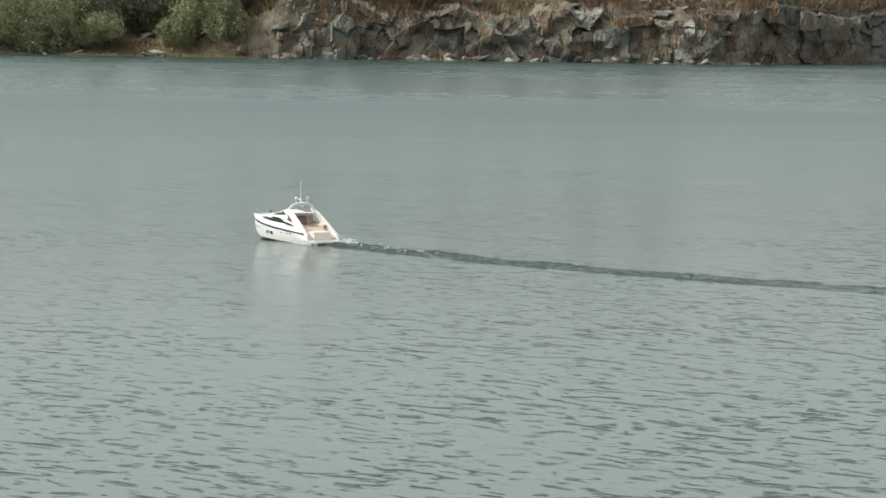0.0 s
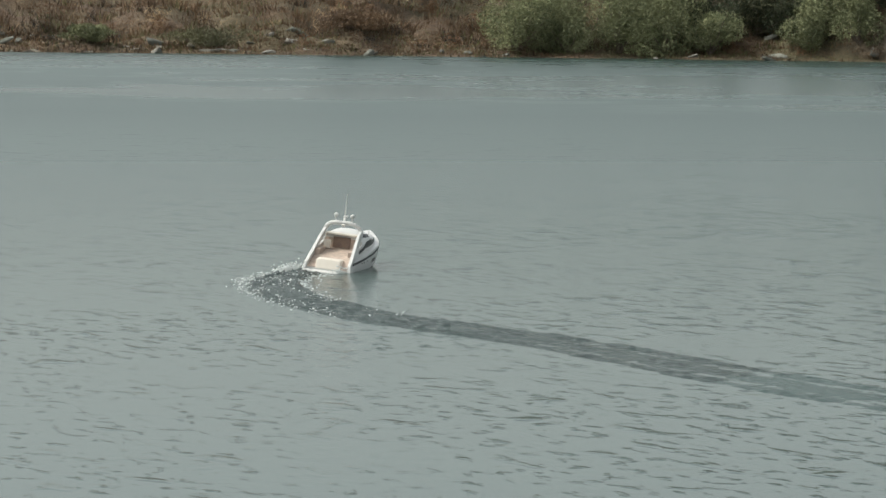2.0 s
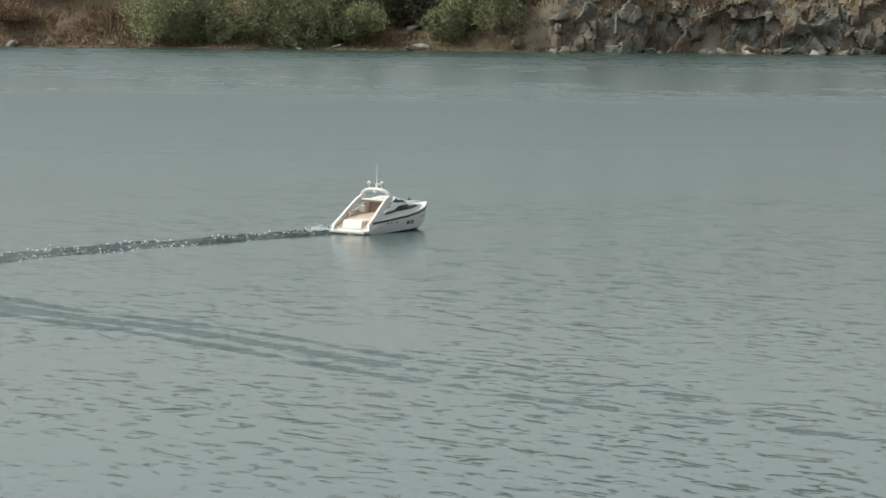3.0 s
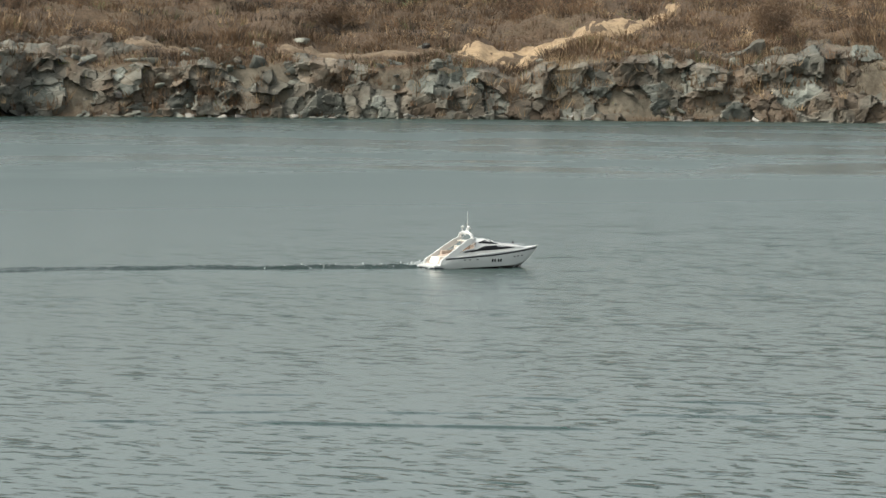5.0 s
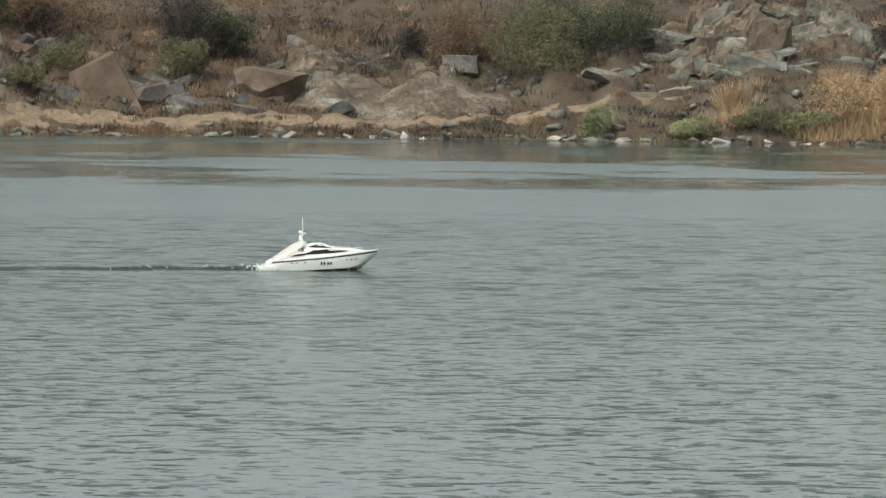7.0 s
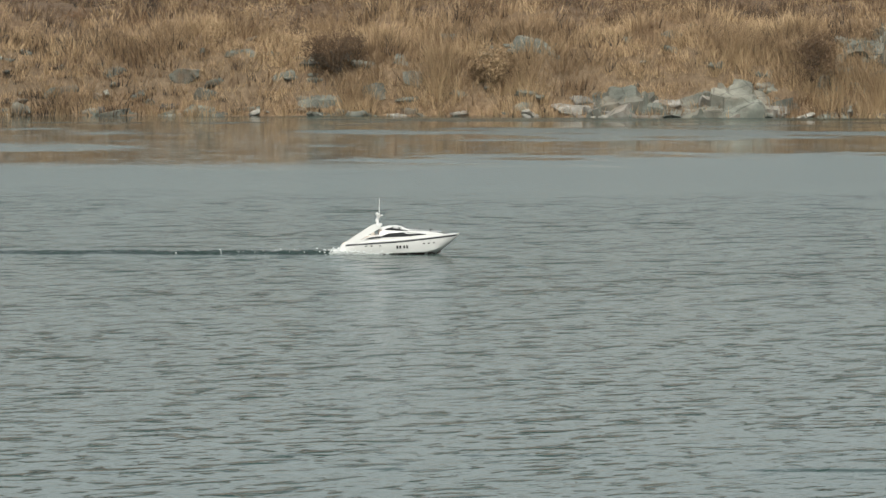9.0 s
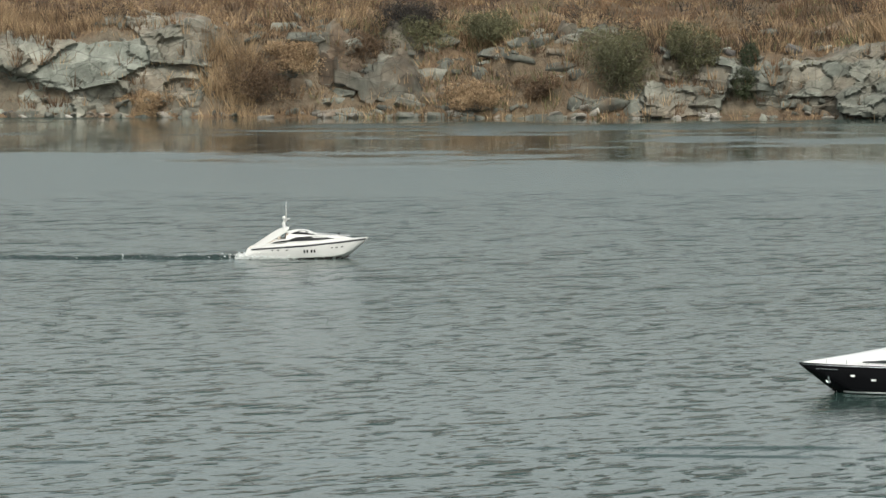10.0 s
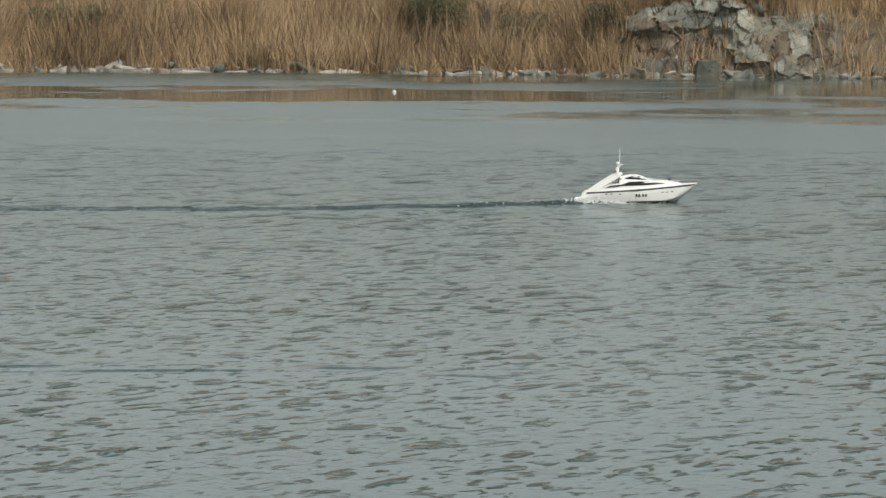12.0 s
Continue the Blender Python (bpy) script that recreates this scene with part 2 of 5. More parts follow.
def build_ground():
    fine = np.arange(-27.5, 143.0, 0.085)
    s_all = fine
    rows = np.concatenate([[-6, -3, -1.2, -0.5], np.arange(-0.15, 4.0, 0.16), np.arange(4.2, 13, 0.5), [14, 16, 19, 23, 28, 36, 50, 80, 160, 500, 2500]])
    # the rest of the ring, behind the camera, comes close to it
    a0, a1 = az(fine[0]), az(fine[-1])
    rest = np.linspace(a1, a0 + 2 * math.pi, 90)[1:-1]
    S, V = np.meshgrid(s_all, rows, indexing="ij")
    Z = bank_z(S, V)
    Z = np.where(V < -0.5, -0.25 + 0.3 * V, Z)
    A, Dist = az(S), reach(S) + V
    w = np.abs((rest - a1) / (a0 + 2 * math.pi - a1) * 2 - 1)
    near = 1.6 + (82 - 1.6) * w ** 3
    A2, V2 = np.meshgrid(rest, rows, indexing="ij")
    D2 = near[:, None] + np.where(V2 < 0, V2 * 0.2, V2)
    Z2 = np.where(V2 < 0, 0.25 * V2, 0.2 + np.minimum(V2, 30) * 0.15 * (0.25 + w[:, None]) + fbm(A2 * 30, V2, 2) * 0.2)
    A, Dist, Z = np.vstack([A, A2]), np.vstack([Dist, D2]), np.vstack([Z, Z2])
    n, k = A.shape
    verts = np.stack([Dist * np.sin(A), Dist * np.cos(A), Z], -1).reshape(-1, 3)
    i, j = np.meshgrid(np.arange(n), np.arange(k - 1), indexing="ij")
    i2 = (i + 1) % n
    quads = np.stack([i * k + j, i2 * k + j, i2 * k + j + 1, i * k + j + 1], -1).reshape(-1, 4)[:, ::-1]
    ob = mesh_object("ground", verts.tolist(), quads.tolist(), bank_material(), smooth=True)
    cov = np.zeros((n, k, 4))
    tan = np.zeros((n, k, 4))
    sv = np.concatenate([s_all, np.full(len(rest), 59.0)])
    back = np.clip((rows[None, :] - 2.5) / 4, 0, 1)
    cov[..., 0] = shore_at(sv, 4)[:, None] * (1 - 0.6 * back)
    cov[..., 1] = shore_at(sv, 5)[:, None]
    cov[..., 2] = shore_at(sv, 6)[:, None]
    cov[..., 3] = 1
    tan[..., :3] = dry_share(sv[:, None], rows[None, :])[..., None]
    tan[..., 3] = 1
    for name, data in (("cover", cov), ("tan", tan)):
        layer = ob.data.color_attributes.new(name, "FLOAT_COLOR", "POINT")
        layer.data.foreach_set("color", data.reshape(-1))
    return tagged(ob, "quarry bank of soil, rock and dry grass round the lake", "ground", kind="structure")


def build_lake():
    r, n = 140.0, 96
    verts = [(0, 0, 0)] + [(r * math.sin(2 * math.pi * i / n), r * math.cos(2 * math.pi * i / n), 0) for i in range(n)]
    faces = [(0, (i + 1) % n + 1, i + 1) for i in range(n)]
    ob = mesh_object("water", verts, faces, WATER)
    return tagged(ob, "grey-green lake water with small wind ripples", "water", kind="structure")


def low_wave(radius, a0, a1, rise, seed, label):
    """A long low wave made by a passing boat; it breaks into shorter lengths."""
    n, across = 420, np.linspace(-1, 1, 11)
    bearing = np.radians(np.linspace(a0, a1, n))
    arc = bearing * radius
    amp = rise * np.clip(0.4 + 2.0 * fbm(arc * 2.3, 0 * arc, seed, 4), 0, 1) * np.clip(np.minimum(np.arange(n), n - 1 - np.arange(n)) / 40, 0, 1)
    mid = radius + 0.5 * fbm(arc * 0.3, 0 * arc + 4, seed + 9, 3)
    reach_out = mid[:, None] + across[None, :] * 0.06
    z = amp[:, None] * (np.cos(across * math.pi)[None, :] + 1) / 2 - 0.002
    verts = np.stack([reach_out * np.sin(bearing)[:, None], reach_out * np.cos(bearing)[:, None], z], -1).reshape(-1, 3)
    k = len(across)
    faces = [((i + 1) * k + j, (i + 1) * k + j + 1, i * k + j + 1, i * k + j) for i in range(n - 1) for j in range(k - 1)]
    return tagged(mesh_object("low_wave", verts.tolist(), faces, WATER, smooth=True), label, "wave")


WATER = water_material()
build_ground()
build_lake()
low_wave(14.9, -39, -30, 0.011, 3, "low dark wave made on the lake by a boat")
low_wave(16.0, -37, -27, 0.008, 8, "faint low wave made on the lake by a boat")
low_wave(15.3, -40, -26, 0.008, 12, "faint low wave made on the lake by a boat")
RIPPLE = low_wave(13.15, 22, 66, 0.009, 17, "low dark wave rolling slowly over the lake")
SWELL = low_wave(13.7, 22, 66, 0.010, 5, "low dark wave rolling slowly over the lake")



# --- shaping helpers ---
def part(name, bm, material, parent, label=""):
    me = bpy.data.meshes.new(name)
    bmesh.ops.recalc_face_normals(bm, faces=bm.faces[:])
    bm.to_mesh(me)
    bm.free()
    me.materials.append(material)
    ob = new(name, me)
    ob.parent = parent
    if label:
        tagged(ob, label)
    return ob


def box_bm(x0, x1, y0, y1, z0, z1, bevel=0.0, lean=0.0):
    """A box with rounded edges; lean shifts its top forward."""
    bm = bmesh.new()
    bmesh.ops.create_cube(bm, size=1)
    for v in bm.verts:
        up = v.co.z > 0
        v.co = Vector((x1 if v.co.x > 0 else x0, y1 if v.co.y > 0 else y0, z1 if up else z0))
        if up:
            v.co.x += lean
    if bevel:
        bmesh.ops.bevel(bm, geom=bm.edges[:], offset=bevel, segments=2, profile=0.6, affect="EDGES")
    return bm


def rod_bm(a, b, r0, r1, n=8):
    bm = bmesh.new()
    a, b = Vector(a), Vector(b)
    bmesh.ops.create_cone(bm, cap_ends=True, segments=n, radius1=r0, radius2=r1, depth=(b - a).length)
    turn = (b - a).to_track_quat("Z", "Y").to_matrix().to_4x4()
    bmesh.ops.transform(bm, matrix=Matrix.Translation((a + b) / 2) @ turn, verts=bm.verts)
    return bm


def dome_bm(c, r, squash=1.0):
    bm = bmesh.new()
    bmesh.ops.create_uvsphere(bm, u_segments=14, v_segments=9, radius=r)
    for v in bm.verts:
        v.co = Vector(c) + Vector((v.co.x, v.co.y, v.co.z * squash))
    for f in bm.faces:
        f.smooth = True
    return bm


def join_bm(*parts):
    out = bmesh.new()
    for bm in parts:
        me = bpy.data.meshes.new("tmp")
        bm.to_mesh(me)
        bm.free()
        out.from_mesh(me)
        bpy.data.meshes.remove(me)
    return out


def prism_bm(profile, y0, y1, pinch=0.0, bevel=0.003):
    """A side profile in x and z, extruded from y0 to y1; pinch draws the higher points inward."""
    bm = bmesh.new()
    zs = [p[1] for p in profile]
    lo, hi = min(zs), max(zs)

    def at(x, y, z):
        return (x, y * (1 - pinch * (z - lo) / max(hi - lo, 1e-6)), z)

    a = [bm.verts.new(at(x, y0, z)) for x, z in profile]
    b = [bm.verts.new(at(x, y1, z)) for x, z in profile]
    bm.faces.new(a)
    bm.faces.new(b[::-1])
    for i in range(len(a)):
        j = (i + 1) % len(a)
        bm.faces.new((a[i], b[i], b[j], a[j]))
    if bevel:
        bmesh.ops.bevel(bm, geom=bm.edges[:], offset=bevel, segments=2, profile=0.6, affect="EDGES", clamp_overlap=True)
    return bm


class Loft:
    """A hull or deckhouse: at each x a half section of (share of half width, share of height)."""

    def __init__(self, xs, width, bottom, top, section):
        self.xs, self.width, self.bottom, self.top, self.section = xs, width, bottom, top, section

    def ring(self, x):
        w, lo, hi = (float(np.interp(x, *zip(*c))) for c in (self.width, self.bottom, self.top))
        k = len(self.section)
        return [(w * a, lo + (hi - lo) * b) for a, b in self.section]

    def side(self, x, z):
        ring = self.ring(x)
        ys, zs = [p[0] for p in ring], [p[1] for p in ring]
        keep = [i for i in range(len(zs)) if i == 0 or zs[i] > zs[i - 1]]
        return float(np.interp(z, [zs[i] for i in keep], [ys[i] for i in keep]))

    def bm(self, closed=True):
        bm = bmesh.new()
        rings = []
        for x in self.xs:
            half = self.ring(x)
            pts = [(x, y, z) for y, z in half] + [(x, -y, z) for y, z in half[::-1]]
            rings.append([bm.verts.new(p) for p in pts])
        for a, b in zip(rings, rings[1:]):
            for i in range(len(a)):
                j = (i + 1) % len(a)
                bm.faces.new((a[i], b[i], b[j], a[j]))
        if closed:
            bm.faces.new(rings[0])
            bm.faces.new(rings[-1][::-1])
        bmesh.ops.remove_doubles(bm, verts=bm.verts[:], dist=0.0004)
        for f in bm.faces:
            f.smooth = True
        for e in bm.edges:
            e.smooth = len(e.link_faces) == 2 and e.calc_face_angle(0) < 0.6
        return bm

    def patch(self, outline_low, outline_high, side, proud=0.002, n=10, thick=0.003):
        """A panel that lies on the loft's side between two lines given as (x, z) points."""
        bm = bmesh.new()
        x0, x1 = outline_low[0][0], outline_low[-1][0]
        cols = []
        for i in range(n + 1):
            x = x0 + (x1 - x0) * i / n
            key = sorted(outline_low)
            keyh = sorted(outline_high)
            lo = float(np.interp(x, [p[0] for p in key], [p[1] for p in key]))
            hi = float(np.interp(x, [p[0] for p in keyh], [p[1] for p in keyh]))
            cols.append([bm.verts.new((x, side * (self.side(x, lo + (hi - lo) * q) + proud), lo + (hi - lo) * q)) for q in (0, 0.5, 1)])
        for a, b in zip(cols, cols[1:]):
            for i in range(2):
                bm.faces.new((a[i], b[i], b[i + 1], a[i + 1]))
        bmesh.ops.remove_doubles(bm, verts=bm.verts[:], dist=0.00005)
        ret = bmesh.ops.extrude_face_region(bm, geom=bm.faces[:])
        for v in ret["geom"]:
            if isinstance(v, bmesh.types.BMVert):
                v.co.y -= side * thick
        return bm


GEL_WHITE = paint("white_gelcoat", (0.64, 0.635, 0.615), 0.3, 0.08)
YACHT_WHITE = paint("white_yacht_paint", (0.82, 0.82, 0.82), 0.25, 0.04)
GEL_BLACK = paint("black_gelcoat", (0.005, 0.005, 0.006), 0.12, 0.2)
TINTED_SPECULAR = 0.25
GEL_BLACK.node_tree.nodes["Principled BSDF"].inputs["Specular IOR Level"].default_value = 0.16
TINTED = paint("tinted_glass", (0.008, 0.009, 0.010), 0.3, 0.2)
TINTED.node_tree.nodes["Principled BSDF"].inputs["Specular IOR Level"].default_value = TINTED_SPECULAR
GREY_GLASS = paint("grey_glass", (0.035, 0.04, 0.043), 0.2, 0.2)
TEAK = paint("teak_planking", (0.47, 0.375, 0.31), 0.6, 0.3, 40)
DARK_TEAK = paint("dark_varnished_wood", (0.20, 0.13, 0.095), 0.4, 0.3, 30)
CUSHION = paint("cream_vinyl", (0.72, 0.66, 0.58), 0.5, 0.1)
RUBBER = paint("dark_trim", (0.03, 0.03, 0.035), 0.5, 0.2)
CHROME = paint("polished_steel", (0.75, 0.75, 0.76), 0.15, 0.05, metal=1.0)
BOOT = paint("dark_red_bottom_paint", (0.06, 0.02, 0.018), 0.5, 0.2)


# --- the white motor boat: bow along +x, origin amidships on the waterline ---
def white_boat():
    boat = tagged(new("model_motor_boat"), "white model motor boat with tan cockpit and dark stripe", "boat")
    xs = [-0.41, -0.405, -0.33, -0.24, -0.15, -0.05, 0.05, 0.15, 0.23, 0.30, 0.35, 0.40, 0.44, 0.465, 0.475]
    wide = [(-0.41, 0.132), (-0.2, 0.148), (0.0, 0.15), (0.15, 0.138), (0.27, 0.106), (0.36, 0.066), (0.43, 0.030), (0.475, 0.003)]
    keel = [(-0.41, -0.035), (0.22, -0.035), (0.31, -0.008), (0.39, 0.055), (0.475, 0.136)]
    rail = [(-0.41, 0.036), (-0.37, 0.052), (-0.3, 0.086), (0.0, 0.11), (0.25, 0.125), (0.475, 0.146)]
    hull = Loft(xs, wide, keel, rail, [(0.0, 0.0), (0.55, 0.12), (0.88, 0.3), (0.97, 0.62), (1.0, 0.93), (0.985, 1.0)])
    part("hull", hull.bm(), GEL_WHITE, boat)
    for side in (-1, 1):
        part("hull_stripe", hull.patch([(-0.38, 0.066), (0.0, 0.086), (0.46, 0.124)], [(-0.38, 0.077), (0.0, 0.098), (0.46, 0.136)], side, 0.0015, 24), RUBBER, boat, "dark stripe below the rail")
        part("bottom_paint", hull.patch([(-0.40, -0.03), (0.2, -0.03), (0.335, 0.0)], [(-0.40, 0.002), (0.2, 0.006), (0.335, 0.012)], side, 0.001, 16), BOOT, boat, "dark red bottom paint")
        for k, x in enumerate((0.0, 0.022, 0.052, 0.074)):
            part("hull_window", hull.patch([(x, 0.042), (x + 0.013, 0.042)], [(x, 0.064), (x + 0.013, 0.064)], side, 0.0015, 2), TINTED, boat, "small dark upright window")
        for x in (-0.235, -0.195, -0.13, 0.2, 0.235, 0.275):
            z = 0.052 + max(x, 0) * 0.06 + 0.008
            part("porthole", hull.patch([(x, z), (x + 0.016, z)], [(x, z + 0.007), (x + 0.016, z + 0.007)], side, 0.0015, 2), TINTED, boat)
    # stern platform with its dark edge
    part("swim_platform", box_bm(-0.475, -0.395, -0.125, 0.125, 0.012, 0.028, 0.005), GEL_WHITE, boat)
    part("platform_edge", box_bm(-0.479, -0.395, -0.128, 0.128, -0.010, 0.0115, 0.003), RUBBER, boat, "dark rubbing edge under the platform")
    # cockpit
    part("cockpit_floor", prism_bm([(-0.408, 0.034), (-0.37, 0.050), (-0.3, 0.084), (-0.11, 0.110), (-0.11, 0.120), (-0.3, 0.094), (-0.37, 0.060), (-0.408, 0.044)], -0.112, 0.112, 0, 0.001), TEAK, boat, "tan planked cockpit floor")
    part("sun_pad", box_bm(-0.414, -0.345, -0.068, 0.068, 0.034, 0.086, 0.008, 0.016), CUSHION, boat, "white cushioned sun pad")
    for side in (-1, 1):
        part("seat", box_bm(-0.30, -0.15, side * 0.095 - 0.018, side * 0.095 + 0.018, 0.085, 0.125, 0.006), TEAK, boat, "tan side bench")
        wing = [(-0.43, 0.028), (-0.415, 0.066), (-0.36, 0.098), (-0.28, 0.150), (-0.19, 0.206), (-0.135, 0.226), (-0.10, 0.222), (-0.13, 0.19), (-0.21, 0.145), (-0.29, 0.098), (-0.34, 0.072), (-0.385, 0.028)]
        bm = prism_bm(wing, side * 0.116, side * 0.134, 0.22, 0.003)
        part("arch_leg", bm, GEL_WHITE, boat)
        part("quarter_window", prism_bm([(-0.24, 0.113), (-0.20, 0.127), (-0.12, 0.136), (-0.12, 0.122)], side * 0.1235, side * 0.1275, 0.05, 0.0005), TINTED, boat, "dark quarter window below the arch")
        # narrow coaming below the arch leg closes the cockpit side
        part("coaming", prism_bm([(-0.36, 0.06), (-0.33, 0.085), (-0.2, 0.135), (-0.11, 0.15), (-0.08, 0.10)], side * 0.112, side * 0.124, 0.1, 0.002), GEL_WHITE, boat)
    hoop = [(-0.135, 0.104, 0.208), (-0.139, 0.092, 0.234), (-0.141, 0.068, 0.250), (-0.143, 0.03, 0.257), (-0.143, -0.03, 0.257), (-0.141, -0.068, 0.250), (-0.139, -0.092, 0.234), (-0.135, -0.104, 0.208)]
    part("radar_arch", join_bm(*[rod_bm(a, b, 0.011, 0.011) for a, b in zip(hoop, hoop[1:])]), GEL_WHITE, boat, "white hoop over the cockpit")
    part("bulkhead", box_bm(-0.133, -0.118, -0.10, 0.10, 0.10, 0.185, 0.003, 0.01), TEAK, boat, "tan bulkhead")
    part("cabin_door", box_bm(-0.14, -0.1335, -0.045, 0.05, 0.115, 0.175, 0.002, 0.008), DARK_TEAK, boat, "dark brown cabin door")
    part("helm_seat", box_bm(-0.185, -0.155, 0.052, 0.092, 0.112, 0.160, 0.008, -0.008), CUSHION, boat, "cream helm seat")
    # deckhouse
    house = Loft([-0.125, -0.05, 0.0, 0.04, 0.07, 0.10, 0.16, 0.22, 0.28, 0.34, 0.37],
                 [(-0.125, 0.12), (0.05, 0.12), (0.16, 0.108), (0.25, 0.086), (0.33, 0.05), (0.37, 0.02)],
                 [(-0.125, 0.095), (0.37, 0.128)],
                 [(-0.125, 0.196), (-0.03, 0.214), (0.03, 0.208), (0.065, 0.190), (0.10, 0.180), (0.2, 0.168), (0.3, 0.154), (0.37, 0.138)],
                 [(1.0, 0.0), (0.985, 0.3), (0.93, 0.62), (0.72, 0.86), (0.4, 0.97), (0.0, 1.0)])
    part("deckhouse", house.bm(), GEL_WHITE, boat)
    for side in (-1, 1):
        part("side_window", house.patch([(-0.12, 0.124), (0.1, 0.131), (0.225, 0.141)], [(-0.12, 0.132), (-0.05, 0.158), (0.07, 0.162), (0.225, 0.145)], side, 0.002, 18), TINTED, boat, "long dark side window")
        part("windscreen", house.patch([(-0.085, 0.180), (0.01, 0.175), (0.09, 0.169)], [(-0.085, 0.186), (-0.02, 0.203), (0.03, 0.199), (0.09, 0.172)], side, 0.002, 14), TINTED, boat, "dark wraparound windscreen")
        part("grab_rail", rod_bm((0.10, side * 0.085, 0.178), (0.34, side * 0.03, 0.158), 0.0022, 0.0022, 5), CHROME, boat)
        part("radar_dome", join_bm(rod_bm((-0.14, side * 0.046, 0.25), (-0.14, side * 0.046, 0.288), 0.004, 0.004), dome_bm((-0.14, side * 0.046, 0.296), 0.012, 1.0)), GEL_WHITE, boat, "small white radar dome")
    part("roof_lining", box_bm(-0.165, -0.12, -0.085, 0.085, 0.190, 0.200, 0.003), CUSHION, boat, "cream roof edge over the helm")
    part("mast_foot", join_bm(rod_bm((-0.15, 0, 0.24), (-0.12, 0, 0.285), 0.010, 0.007), box_bm(-0.13, -0.098, -0.012, 0.012, 0.283, 0.291, 0.002)), GEL_WHITE, boat)
    part("whip_aerial", rod_bm((-0.125, 0, 0.285), (-0.122, 0, 0.412), 0.0034, 0.0018, 6), GEL_WHITE, boat, "thin white whip aerial")
    part("deck_winch", rod_bm((0.262, 0, 0.155), (0.262, 0, 0.18), 0.010, 0.008), RUBBER, boat, "dark deck winch")
    return boat


# --- the black and white yacht: bow along +x ---
def black_yacht():
    boat = tagged(new("model_yacht"), "large model yacht with black hull and white decks", "boat")
    xs = [-0.69, -0.68, -0.665, -0.64, -0.612, -0.5, -0.3, -0.1, 0.1, 0.25, 0.38, 0.48, 0.56, 0.62, 0.67, 0.71, 0.73]
    hull = Loft(xs, [(-0.69, 0.130), (-0.4, 0.150), (0.1, 0.155), (0.35, 0.138), (0.52, 0.098), (0.64, 0.048), (0.73, 0.004)],
                [(-0.69, -0.03), (-0.3, -0.05), (0.45, -0.05), (0.56, -0.008), (0.65, 0.06), (0.73, 0.122)],
                [(-0.69, 0.02), (-0.68, 0.045), (-0.665, 0.072), (-0.64, 0.103), (-0.612, 0.120), (0.0, 0.124), (0.5, 0.127), (0.73, 0.132)],
                [(0.0, 0.0), (0.6, 0.15), (0.9, 0.33), (0.97, 0.6), (1.0, 0.93), (0.985, 1.0)])
    part("hull", hull.bm(), GEL_BLACK, boat, "glossy black hull")
    part("swim_platform", box_bm(-0.742, -0.675, -0.125, 0.125, 0.006, 0.020, 0.004), CHROME, boat, "pale stern platform")
    for side in (-1, 1):
        part("waterline_stripe", hull.patch([(-0.68, 0.006), (0.0, 0.005), (0.565, 0.004)], [(-0.68, 0.0125), (0.0, 0.0115), (0.572, 0.011)], side, 0.002, 24), YACHT_WHITE, boat, "white stripe at the waterline")
        part("rail_stripe", hull.patch([(-0.6, 0.1135), (0.72, 0.123)], [(-0.6, 0.1165), (0.72, 0.126)], side, 0.0015, 24), CHROME, boat)
        # portholes and upright windows: the glint of lit chrome painted as plain white
        for x, z, w, h in ((0.485, 0.077, 0.018, 0.009), (0.392, 0.060, 0.02, 0.009), (0.312, 0.060, 0.02, 0.009), (0.23, 0.060, 0.02, 0.009), (0.025, 0.049, 0.02, 0.009), (-0.2, 0.038, 0.02, 0.009)):
            part("porthole", hull.patch([(x, z), (x + w, z)], [(x, z + h), (x + w, z + h)], side, 0.002, 2), YACHT_WHITE, boat, "porthole painted white for its lit chrome")
        for x0 in (0.125, -0.12):
            for k in range(3):
                x = x0 + k * 0.023
                part("hull_window", hull.patch([(x, 0.036 if x0 > 0 else 0.028), (x + 0.013, 0.036 if x0 > 0 else 0.028)], [(x, 0.062 if x0 > 0 else 0.055), (x + 0.013, 0.062 if x0 > 0 else 0.055)], side, 0.002, 2), YACHT_WHITE, boat, "upright hull window painted white for its lit chrome")
        for x in (-0.16, -0.475, -0.56):
            part("fairlead", hull.patch([(x, 0.097), (x + 0.02, 0.097)], [(x, 0.105), (x + 0.02, 0.105)], side, 0.003, 2), CHROME, boat)
        # lettering too small to read
        for x0, n, z in ((-0.24, 6, 0.096), (0.56, 5, 0.105)):
            for k in range(n):
                x = x0 - k * (0.026 if x0 < 0 else -0.02)
                part("lettering_bar", hull.patch([(x, z), (x + 0.017, z)], [(x, z + 0.004), (x + 0.017, z + 0.004)], side, 0.002, 2), CHROME, boat)
        ay = hull.side(0.60, 0.055) + 0.004
        part("anchor", join_bm(rod_bm((0.60, side * ay, 0.075), (0.598, side * (ay - 0.002), 0.045), 0.004, 0.004), rod_bm((0.586, side * ay, 0.056), (0.598, side * (ay - 0.003), 0.044), 0.004, 0.004), rod_bm((0.612, side * (ay - 0.004), 0.056), (0.598, side * (ay - 0.003), 0.044), 0.004, 0.004)), CHROME, boat, "polished anchor")
    sect = [(1.0, 0.0), (0.99, 0.35), (0.93, 0.75), (0.84, 0.95), (0.6, 1.0), (0.0, 1.0)]
